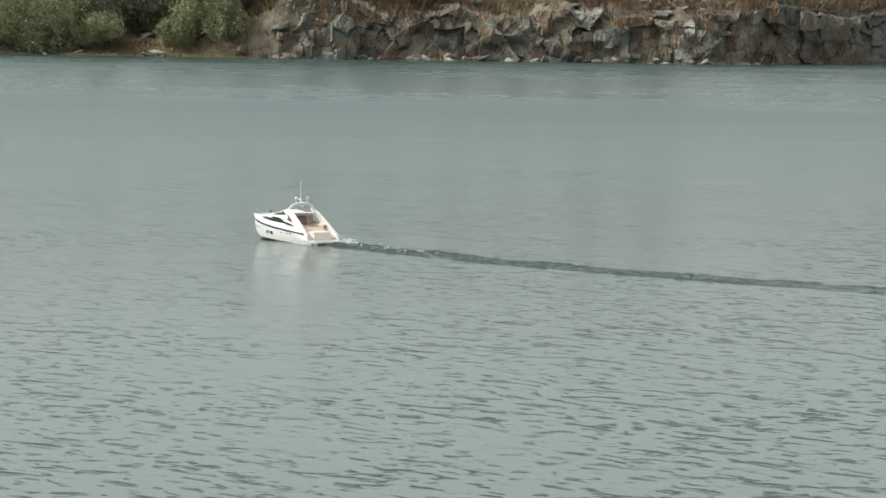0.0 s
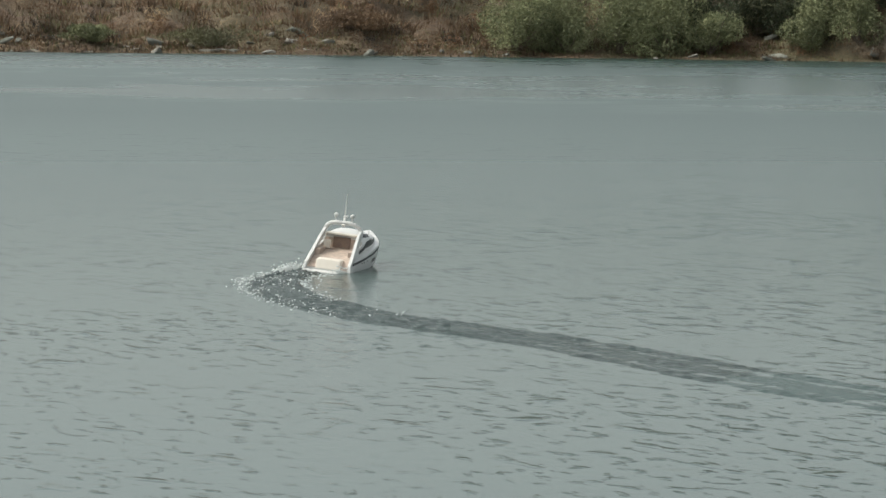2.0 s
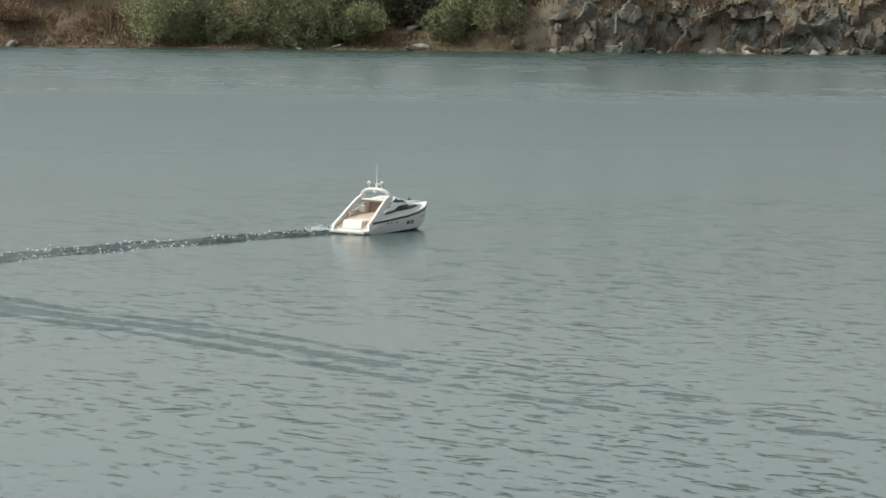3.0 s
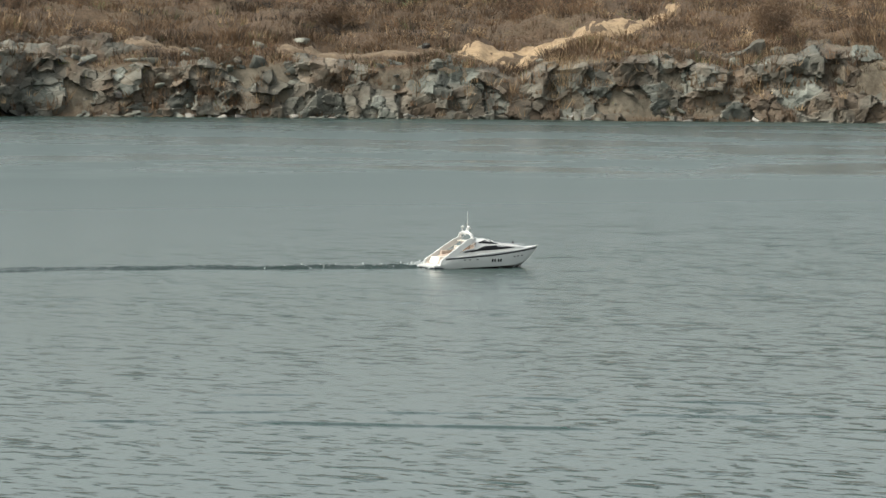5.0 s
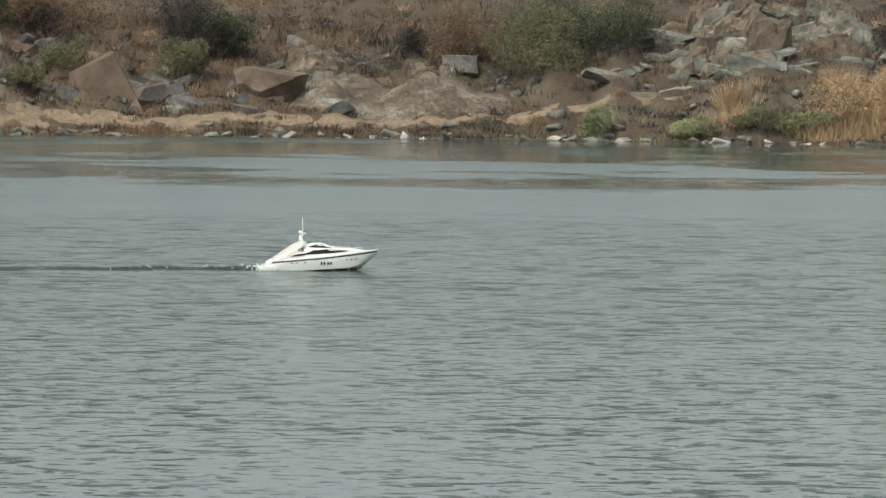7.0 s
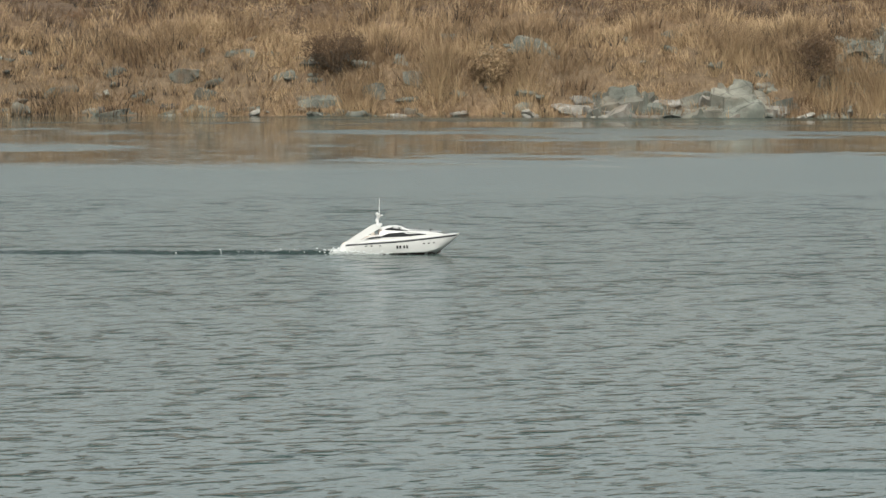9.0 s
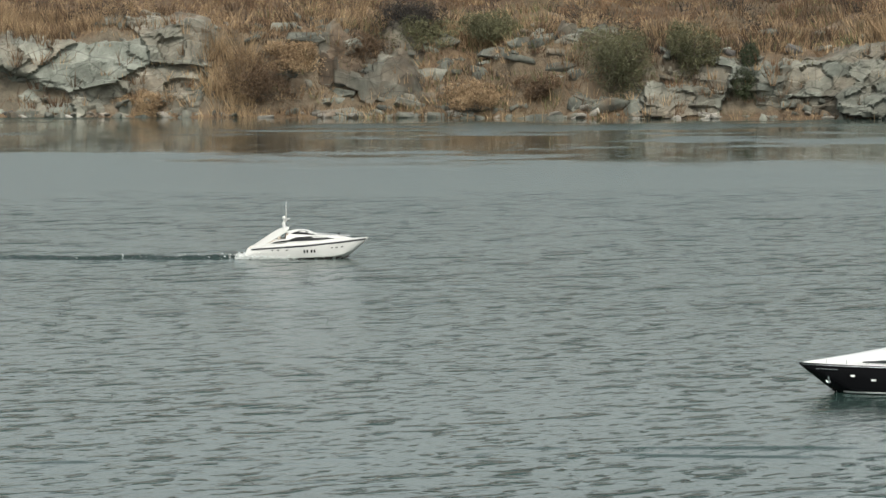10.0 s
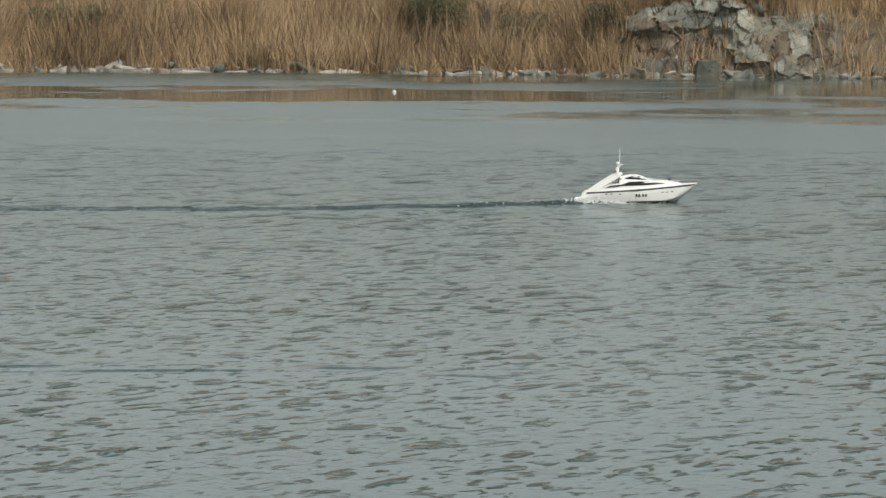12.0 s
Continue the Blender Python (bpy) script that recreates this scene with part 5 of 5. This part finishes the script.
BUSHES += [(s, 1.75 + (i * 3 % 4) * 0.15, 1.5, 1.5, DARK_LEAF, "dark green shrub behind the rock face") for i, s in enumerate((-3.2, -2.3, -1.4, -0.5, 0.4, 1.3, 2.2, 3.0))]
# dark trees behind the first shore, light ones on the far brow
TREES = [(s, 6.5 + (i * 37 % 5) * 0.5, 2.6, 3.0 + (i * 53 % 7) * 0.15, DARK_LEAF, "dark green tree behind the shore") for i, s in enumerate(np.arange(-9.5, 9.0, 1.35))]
TREES += [(s, (10.2 if s < 22 else 12.5) + (i * 29 % 7) * 0.3, 2.6, 1.5 + (i * 31 % 5) * 0.2, BUSH_LEAF if s < 22 else OLIVE_LEAF, "green tree on the brow of the slope") for i, s in enumerate(np.arange(11, 36, 1.5))]


def ribbon(name, pts, width, material, label):
    """A trodden path: a low worn bed of soil sunk into the ground at both sides."""
    pts = np.array(pts, float)
    t = np.linspace(0, len(pts) - 1, 16 * len(pts))
    s, v = (np.interp(t, np.arange(len(pts)), pts[:, k]) for k in (0, 1))
    w = width * (0.55 + 0.6 * (value_noise(t * 3, 0.0 * t, 4) + 0.5) + 0.5 * (value_noise(t * 9, 0.0 * t, 14) + 0.5)) * np.clip(np.minimum(t, len(pts) - 1 - t) * 3 + 0.25, 0, 1)
    across = np.array([-0.75, -0.5, -0.2, 0.2, 0.5, 0.75])
    S = np.repeat(s[:, None], len(across), 1)
    V = v[:, None] + across[None, :] * w[:, None]
    around = [bank_z(S + ds, V + dv) for ds in (-0.12, 0.0, 0.12) for dv in (-0.12, 0.0, 0.12)]
    Z = 0.35 * np.max(around, axis=0) + 0.65 * np.mean(around, axis=0)
    Z = (Z + np.roll(Z, 1, 0) + np.roll(Z, -1, 0)) / 3 - 0.03 + 0.14 * fbm(S * 5, V * 4, 77)
    Z[0], Z[-1] = Z[1], Z[-2]
    Z[:, 1:-1] += 0.03
    Z[:, 0] -= 0.35
    Z[:, -1] -= 0.2
    x, y, _ = place(S, V)
    n, k = S.shape
    verts = np.stack([x, y, Z], -1).reshape(-1, 3)
    faces = [(i * k + j, (i + 1) * k + j, (i + 1) * k + j + 1, i * k + j + 1) for i in range(n - 1) for j in range(k - 1)]
    return tagged(mesh_object(name, verts.tolist(), faces, material, smooth=True), label, "path", kind="structure")


def earth_mound(material):
    """The low bare hump of soil behind the beach track."""
    S, V = np.meshgrid(np.linspace(53.6, 59.0, 70), np.linspace(1.9, 5.6, 34), indexing="ij")
    r = np.hypot((S - 56.3) / 2.4, (V - 3.7) / 1.5) + 0.25 * fbm(S * 0.9, V * 0.9, 61)
    hump = np.clip(1 - r, 0, 1)
    Z = bank_z(S, V) - 0.12 + 0.5 * np.sqrt(hump) + 0.25 * hump * fbm(S * 3, V * 3, 63)
    x, y, _ = place(S, V)
    n, k = S.shape
    faces = [(i * k + j, (i + 1) * k + j, (i + 1) * k + j + 1, i * k + j + 1) for i in range(n - 1) for j in range(k - 1)]
    tagged(mesh_object("earth_mound", np.stack([x, y, Z], -1).reshape(-1, 3).tolist(), faces, material, smooth=True), "low bare hump of pale grey-brown soil", "mound", kind="structure")


def sand_material(name, dark, light):
    m = Nodes(name)
    v = m.coords()
    n = m.noise(v, 5.0, 6, 0.65)
    m.bump(n, 0.5, 0.05)
    return m.set(base_color=m.ramp(n, [(0.3, dark), (0.7, light)]), roughness=0.95)


def soil_material():
    m = Nodes("stony_grey_soil")
    v = m.coords()
    n = m.math("ADD", m.math("MULTIPLY", m.noise(v, 1.3, 5, 0.65), 0.6), m.math("MULTIPLY", m.noise(v, 9.0, 5, 0.7), 0.4))
    m.bump(n, 0.9, 0.12)
    return m.set(base_color=m.ramp(n, [(0.40, (0.045, 0.034, 0.024)), (0.5, (0.095, 0.073, 0.053)), (0.62, (0.2, 0.175, 0.14))]), roughness=0.95)


def build_scrub():
    """Dry scrub that covers the slopes in uneven thickets."""
    rng, rnd = np.random.default_rng(12), random.Random(12)
    heaps = {"brown": Heap(), "straw": Heap(), "dark": Heap(), "rust": Heap()}
    for _ in range(4200):
        s, v = rnd.uniform(-26, 141), rnd.choice((rnd.uniform(0.4, 3.2), rnd.uniform(1.5, 11), rnd.uniform(3.0, 16)))
        on_face = v < float(shore_at(s, 2)) * 1.1
        if on_face and rnd.random() < float(shore_at(s, 4)) * 0.75 or on_track(s, v, 0.12):
            continue
        thick = float(fbm(s * 0.55, v * 0.5, 91, 3))
        if thick + rnd.uniform(-0.35, 0.35) < (0.12 if v < 3.4 else -0.08):
            continue
        if (s - 56.3) ** 2 / 5 + (v - 3.7) ** 2 / 2 < 1:
            continue
        x, y, _ = place(s, v)
        z, w = float(bank_z(s, v)), rnd.uniform(0.2, 0.5) * (0.7 if on_face else 1.0 + max(0.0, thick))
        lumps = [(float(x) + rnd.uniform(-.7, .7) * w, float(y) + rnd.uniform(-.5, .5) * w, z + w * rnd.uniform(0.1, 0.7), w * rnd.uniform(0.2, 0.5), w * 0.4, w * rnd.uniform(0.25, 0.55)) for _ in range(5)]
        u = rnd.random()
        burnt, tan = float(shore_at(s, 6)), float(dry_share(s, v))
        kind = "dark" if u < 0.06 + 0.85 * burnt else "straw" if rnd.random() < tan * 0.9 else "rust" if rnd.random() < 0.35 else "brown"
        heaps[kind].add(*foliage(rng, lumps, int(190 * w / 0.4), 0.075))
    for kind, mat, label in (("brown", DRY_BROWN, "brown dried scrub on the bank"), ("straw", STRAW, "straw-coloured dried scrub on the bank"), ("dark", SCORCHED, "dark dead scrub on the bank"), ("rust", RUST, "rust-brown dried scrub on the bank")):
        tagged(heaps[kind].build(kind + "_scrub", mat), label, "scrub", kind="stuff")


# tall dry grass in clumps: station, behind the waterline, width, height
CLUMPS = [(63.9, 0.9, 1.2, 0.7), (64.7, 1.3, 1.4, 0.9), (65.4, 1.9, 1.5, 1.1), (66.1, 2.3, 1.6, 1.2), (66.9, 2.6, 1.4, 1.2), (67.4, 2.0, 1.2, 1.0), (65.9, 1.0, 1.2, 0.8), (67.9, 1.6, 0.9, 0.7), (65.2, 7.6, 0.9, 1.0), (62.4, 1.8, 1.1, 0.8),
          (64.4, 3.2, 1.2, 0.8), (69.9, 0.7, 0.9, 0.6), (71.3, 0.8, 1.0, 0.6), (95.4, 0.9, 1.2, 1.1), (96.0, 0.7, 1.2, 1.2), (94.8, 1.3, 1.2, 1.0), (93.6, 1.6, 1.4, 1.0), (96.7, 0.6, 0.8, 0.7), (89.8, 0.8, 1.2, 0.8), (88.3, 0.9, 1.4, 0.9),
          (86.9, 0.6, 1.1, 0.7), (98.2, 2.3, 1.2, 0.9), (102.4, 0.7, 0.9, 1.1), (101.9, 0.9, 0.8, 1.0), (114.0, 1.1, 1.0, 0.9), (115.2, 1.2, 0.9, 0.8), (118.4, 1.2, 1.2, 1.1), (119.2, 0.8, 1.2, 1.2), (44.2, 1.6, 0.9, 0.6), (20.1, 0.8, 0.7, 0.6), (24.4, 0.9, 0.8, 0.7), (37.9, 0.5, 0.8, 0.6), (30.4, 0.6, 0.7, 0.5)]


def build_clumps():
    rng = np.random.default_rng(31)
    for s, v, w, h in CLUMPS:
        top = tagged(new("grass_clump"), "tall straw-coloured clump of dry grass", "grass", group="dry grass clumps")
        x, y, _ = place(s, v)
        top.matrix_world = pose(float(x), float(y), float(bank_z(s, v)), 0, 0, -math.degrees(az(s)))
        n = int(46 * w)
        px, py = rng.normal(0, 0.30 * w, n), rng.normal(0, 0.22 * w, n)
        high = h * np.clip(1.15 - (np.hypot(px, py) / (0.8 * w)) ** 2, 0.35, 1) * rng.uniform(0.75, 1.1, n)
        heap = Heap()
        heap.add(*blades(rng, px, py, bank_z(s + px * 63.85 / float(reach(s)), v + py) - float(bank_z(s, v)) - 0.06, high, np.full(n, 0.12), 0.011, 20))
        heap.build("foliage", STRAW).parent = top


def build_growth():
    for i, (s, v, w, h, leaf, label) in enumerate(BUSHES):
        bush(s, v, w * 1.2, h * random.Random(i).uniform(0.85, 1.15), leaf, label, 40 + i, int(3000 + 3200 * w * h))
    for i, (s, v, w, h, leaf, label) in enumerate(TREES):
        bush(float(s), v, w, h, leaf, label, 400 + i, 3200, 0.14, "tree", 0.8 if s < 10 else 0.12)
    bush(127.9, 1.6, 1.2, 1.5, BARK, "bare grey tree with thin branches", 900, 10, 0.05, "tree", 0.4, True)
    sand = sand_material("tan_sandy_soil", (0.10, 0.072, 0.047), (0.225, 0.165, 0.108))
    pale = sand_material("pale_sandy_soil", (0.19, 0.13, 0.075), (0.45, 0.32, 0.19))
    for name, pts, width, label in TRACKS:
        ribbon(name, pts, width, pale if name == "path_slope" else sand, label)
    earth_mound(soil_material())


def float_marker(s, d, label, size):
    a = az(s)
    top = tagged(new("float"), label, "float")
    top.matrix_world = pose(d * math.sin(a), d * math.cos(a), 0, 0, 0, 30)
    part("body", dome_bm((0, 0, size * 0.25), size, 0.6), GEL_WHITE, top)
    part("neck", rod_bm((0, 0, size * 0.7), (size * 0.5, 0, size * 1.1), size * 0.25, size * 0.2, 7), GEL_WHITE, top)


build_faces()
build_outcrops()
build_rocks()
build_grass()
build_scrub()
build_clumps()
build_growth()
float_marker(126.34, 63.5, "small white float on calm water", 0.038)
float_marker(69.42, 66.0, "small white float on calm water", 0.038)



# --- the white boat's course: seconds, place, heading (clockwise from +y), heel to starboard, bow up ---
COURSE = [
    (-5.0, 2.00, 10.70, -78, 0, 2),
    (-3.0, -5.60, 9.20, -79, 0, 2),
    (-2.0, -8.30, 8.60, -80, 0, 2),
    (-1.0, -10.80, 8.15, -81, 0, 2),
    (0.0, -13.27, 8.17, -83, 0, 1),
    (0.5, -14.47, 8.06, -78, 3, 1),
    (1.0, -15.52, 8.18, -69, 8, 2),
    (1.5, -16.48, 8.56, -57, 8, 3),
    (2.0, -17.21, 9.36, -47, 6, 3),
    (2.5, -17.76, 10.81, -35, 3, 1.5),
    (3.0, -18.16, 12.64, -24, 1, 1),
    (3.2, -17.82, 13.22, -18, 1, 1),
    (3.8, -17.45, 16.70, -3, 0, 0.8),
    (4.4, -16.45, 20.00, 13, 0, 0.7),
    (4.8, -15.00, 21.70, 23, 0, 0.7),
    (5.0, -14.20, 22.51, 28, 0, 0.7),
    (5.5, -11.76, 24.58, 38, 0, 0.7),
    (6.0, -8.99, 25.84, 55, 0, 0.7),
    (6.5, -5.21, 27.42, 71, 0, 0.7),
    (7.0, -1.73, 28.21, 82, 0, 2),
    (7.5, 1.82, 27.58, 90, 0, 2),
    (7.7, 3.22, 28.48, 93, 0, 2),
    (9.3, 13.66, 23.51, 120, 0, 0.7),
    (9.5, 14.54, 22.64, 123, 0, 0.7),
    (10.0, 17.01, 20.31, 130, 0, 0.7),
    (10.5, 19.26, 18.41, 136, 0, 0.7),
    (11.0, 21.34, 16.02, 143, 0, 0.7),
    (11.5, 22.76, 13.96, 148, 0, 0.7),
    (12.0, 25.32, 12.20, 154, 0, 0.7),
]


def course(t, k):
    """A smooth value of the course at t seconds."""
    ts = [r[0] for r in COURSE]
    i = min(max(int(np.searchsorted(ts, t)) - 1, 0), len(ts) - 2)

    def slope(j):
        a, b = COURSE[max(j - 1, 0)], COURSE[min(j + 1, len(ts) - 1)]
        return (b[k] - a[k]) / (b[0] - a[0])

    d = ts[i + 1] - ts[i]
    u = (t - ts[i]) / d
    p0, p1, m0, m1 = COURSE[i][k], COURSE[i + 1][k], slope(i) * d, slope(i + 1) * d
    return (2 * u ** 3 - 3 * u ** 2 + 1) * p0 + (u ** 3 - 2 * u ** 2 + u) * m0 + (3 * u ** 2 - 2 * u ** 3) * p1 + (u ** 3 - u ** 2) * m1


TIMES = np.arange(-5.0, 12.001, 0.05)
TRACK = np.array([[course(t, 1), course(t, 2)] for t in TIMES])
GONE = np.concatenate([[0], np.cumsum(np.linalg.norm(np.diff(TRACK, axis=0), axis=1))])


def astern(t, back):
    """Place and heading of the wake that lies the given metres behind the boat."""
    g = np.interp(t, TIMES, GONE) - back
    x, y = (float(np.interp(g, GONE, TRACK[:, k])) for k in (0, 1))
    x2, y2 = (float(np.interp(g + 0.5, GONE, TRACK[:, k])) for k in (0, 1))
    x1, y1 = (float(np.interp(g - 0.5, GONE, TRACK[:, k])) for k in (0, 1))
    return x, y, math.degrees(math.atan2(y2 - y1, x2 - x1))


# --- wake: short rigid lengths of churned water that follow in the boat's track ---
def churned_material(name, foam, relief, rough, water=(0.03, 0.05, 0.046)):
    """Broken water; foam is the share of it that is white."""
    m = Nodes(name)
    v = m.coords()
    chop = m.noise(v, 22.0, 5, 0.7)
    m.bump(m.math("ADD", chop, m.noise(v, 7.0, 3)), relief, 0.05)
    white = m.put("ShaderNodeMapRange", {"Value": m.noise(v, 30.0, 4, 0.7), "From Min": 0.71 - foam * 0.42, "From Max": 0.75 - foam * 0.42}).outputs[0]
    return m.set(base_color=m.mix(white, water, (0.75, 0.78, 0.77)), roughness=m.math("ADD", rough, m.math("MULTIPLY", white, 0.5)), ior=1.333)


def foam_material():
    m = Nodes("white_foam")
    n = m.noise(m.coords(), 60.0, 4)
    m.bump(n, 0.8, 0.01)
    return m.set(base_color=m.ramp(n, [(0.3, (0.5, 0.54, 0.53)), (0.7, (0.82, 0.84, 0.83))]), roughness=0.7)


FROTH = churned_material("frothing_water", 0.16, 1.0, 0.12)
CHURNED = churned_material("churned_water", 0.0, 0.9, 0.14)
SETTLING = churned_material("settling_water", 0.0, 0.42, 0.2, (0.03, 0.055, 0.049))
FOAM = foam_material()
WAKE_STEP, WAKE_COUNT = 0.26, 56


def wake_length(k, rnd):
    """One length of wake, wider and lower the older it is: two ridges with churned water between."""
    age = k / WAKE_COUNT
    half, high = 0.11 + 0.36 * age ** 0.7, 0.018 * (1 - age) ** 1.8 + 0.0056
    weight = {-1: rnd.uniform(0.4, 1.1), 0: rnd.uniform(0.7, 1.1), 1: rnd.uniform(0.4, 1.1)}
    bm = bmesh.new()
    nx, ny = 15, 25
    grid = []
    for i in range(nx):
        x = -0.24 + 0.48 * i / (nx - 1)
        fade = min(1.0, (0.24 - abs(x)) / 0.1 + 0.02)
        row = []
        for j in range(ny):
            q = -1 + 2 * j / (ny - 1)
            ridge = weight[1 if q > 0 else -1] * math.exp(-((abs(q) - 0.66) / 0.19) ** 2) + weight[0] * (0.9 - 0.6 * age) * math.exp(-(q / 0.34) ** 2)
            z = high * ridge * (0.5 + 0.8 * rnd.random() ** 1.5) * fade
            row.append(bm.verts.new((x + rnd.uniform(-.01, .01), q * half, z - 0.0045 + 0.004 * (1 - age) * (1 - abs(q)))))
        grid.append(row)
    for a, b in zip(grid, grid[1:]):
        for j in range(ny - 1):
            bm.faces.new((a[j], b[j], b[j + 1], a[j + 1]))
    for f in bm.faces:
        f.smooth = True
    return bm


def foam_flecks(k, rnd):
    age = k / WAKE_COUNT
    pieces = []
    for _ in range(int(11 * max(0.0, 1 - age * 7.0) ** 1.3)):
        x, y = rnd.uniform(-.18, .18), rnd.gauss(0, 0.05 + 0.1 * age)
        r = rnd.uniform(0.001, 0.0035)
        bm = bmesh.new()
        bmesh.ops.create_icosphere(bm, subdivisions=1, radius=r)
        z = 0.008 + 0.03 * max(0.0, 0.12 - age) / 0.12 * rnd.random()
        for v in bm.verts:
            v.co = Vector((x + v.co.x * 1.8, y + v.co.y * 1.4, z + v.co.z * 0.9 + rnd.uniform(-.002, .002)))
        pieces.append(bm)
    return join_bm(*pieces) if pieces else None


def build_wake():
    rnd = random.Random(3)
    wake = tagged(new("boat_wake"), "dark churned wake with white flecks behind the boat", "wake")
    lengths = []
    for k in range(WAKE_COUNT):
        piece = part("wake_length", wake_length(k, rnd), FROTH if k < 5 else CHURNED if k < 22 else SETTLING, wake)
        foam = foam_flecks(k, rnd)
        if foam:
            tagged(part("foam", foam, FOAM, piece, "white flecks of foam"), kind="stuff")
        lengths.append(piece)
    # water thrown up at the stern quarters
    pieces = []
    for _ in range(900):
        side = rnd.choice((-1, 1))
        x = rnd.choice((rnd.gauss(-0.12, 0.05), rnd.gauss(0.08, 0.10)))
        y = side * (0.125 + abs(rnd.gauss(0, 0.035)))
        z = abs(rnd.gauss(0, 0.014)) * (1.2 - abs(x))
        r = rnd.uniform(0.0012, 0.005)
        bm = bmesh.new()
        bmesh.ops.create_icosphere(bm, subdivisions=1, radius=r)
        for v in bm.verts:
            v.co = Vector((x + v.co.x * 1.6, y + v.co.y, z + v.co.z))
        pieces.append(bm)
    splash = tagged(part("splash", join_bm(*pieces), FOAM, wake, "white water thrown up at the stern"), kind="stuff")
    # a burst of spray that jumps up behind the stern for a moment
    pieces = []
    for _ in range(850):
        x = rnd.uniform(-0.5, 0.45)
        y, z = rnd.gauss(0, 0.05), abs(rnd.gauss(0, 0.034)) * (0.6 + 0.6 * rnd.random())
        r = rnd.uniform(0.001, 0.004)
        bm = bmesh.new()
        bmesh.ops.create_icosphere(bm, subdivisions=1, radius=r)
        for v in bm.verts:
            v.co = Vector((x + v.co.x * 1.5, y + v.co.y, z + v.co.z * 1.3))
        pieces.append(bm)
    burst = tagged(part("spray", join_bm(*pieces), FOAM, wake, "white spray behind the stern"), kind="stuff")
    return lengths, splash, burst


WAKE, SPLASH, BURST = build_wake()


def build_turn_foam():
    """Foam that boils up where the boat turns hard, and dissolves again."""
    rnd = random.Random(19)
    out = []
    for i in range(13):
        pieces = []
        for _ in range(230):
            side = rnd.choice((-1, 1, 1))
            x, y = rnd.gauss(0, 0.13), side * rnd.gauss(0.13, 0.04)
            r = rnd.uniform(0.001, 0.0038)
            bm = bmesh.new()
            bmesh.ops.create_icosphere(bm, subdivisions=1, radius=r)
            z = abs(rnd.gauss(0, 0.012))
            for v in bm.verts:
                v.co = Vector((x + v.co.x * rnd.uniform(1.6, 3.0), y + v.co.y * rnd.uniform(1.2, 2.0), z * 0.6 + v.co.z * 0.7))
            pieces.append(bm)
        patch = part("foam_patch", join_bm(*pieces), FOAM, None)
        out.append((0.3 + i * 0.19, tagged(patch, "patch of white foam on the boat's wake", "foam", kind="stuff")))
    return out


TURN_FOAM = build_turn_foam()


def motions():
    steps = [i * 0.1 for i in range(121)]
    walk(WHITE_BOAT, [(t, pose(course(t, 1), course(t, 2), 0.004, course(t, 4), -course(t, 5), 90 - course(t, 3))) for t in steps])
    for k, piece in enumerate(WAKE):
        rows = []
        for t in steps[::2]:
            x, y, turn = astern(t, 0.46 + k * WAKE_STEP)
            rows.append((t, pose(x, y, 0, 0, 0, turn)))
        walk(piece, rows)
    walk(SPLASH, [(t, pose(*astern(t, 0.30)[:2], 0, 0, 0, 90 - course(t, 3))) for t in steps])
    rise = [(0.0, -0.09), (0.3, -0.025), (1.1, -0.03), (1.8, -0.06), (5.6, -0.09), (6.1, -0.02), (6.3, 0.0), (6.6, 0.01), (6.9, -0.06), (7.2, -0.12), (12.0, -0.12)]
    walk(BURST, [(t, pose(*astern(t, 0.98)[:2], float(np.interp(t, *zip(*rise))), 0, 0, astern(t, 0.98)[2])) for t in steps])
    for born, patch in TURN_FOAM:
        x, y, turn = astern(born, 0.35)
        rows = [(0.0, -0.16), (max(born - 0.05, 0.05), -0.16), (born + 0.15, 0.0), (born + 0.7, -0.004), (born + 1.5, -0.02), (born + 2.0, -0.16), (12.0, -0.16)]
        walk(patch, [(t, pose(x, y, z, 0, 0, turn)) for t, z in rows])
    walk(RIPPLE, [(0.0, pose(0, 0, 0)), (9.3, pose(0, 0, 0)), (10.5, pose(0.25, 0.18, 0)), (12.0, pose(1.1, 0.75, 0))])
    walk(SWELL, [(0.0, pose(0, 0, 0)), (9.3, pose(0, 0, 0)), (10.5, pose(0.25, 0.18, 0)), (12.0, pose(1.1, 0.75, 0))])
    walk(YACHT, [(0.0, pose(14.15, 8.16, 0, 0, 0, 131)), (9.0, pose(12.57, 9.98, 0, 0, 0, 131)), (10.5, pose(12.31, 10.28, 0, 0, 0, 131)), (11.0, pose(12.28, 10.33, 0, 0, 0, 131)), (11.5, pose(12.14, 10.50, 0, 0, 0, 131)), (12.0, pose(12.02, 10.63, 0, 0, 0, 131))])


motions()
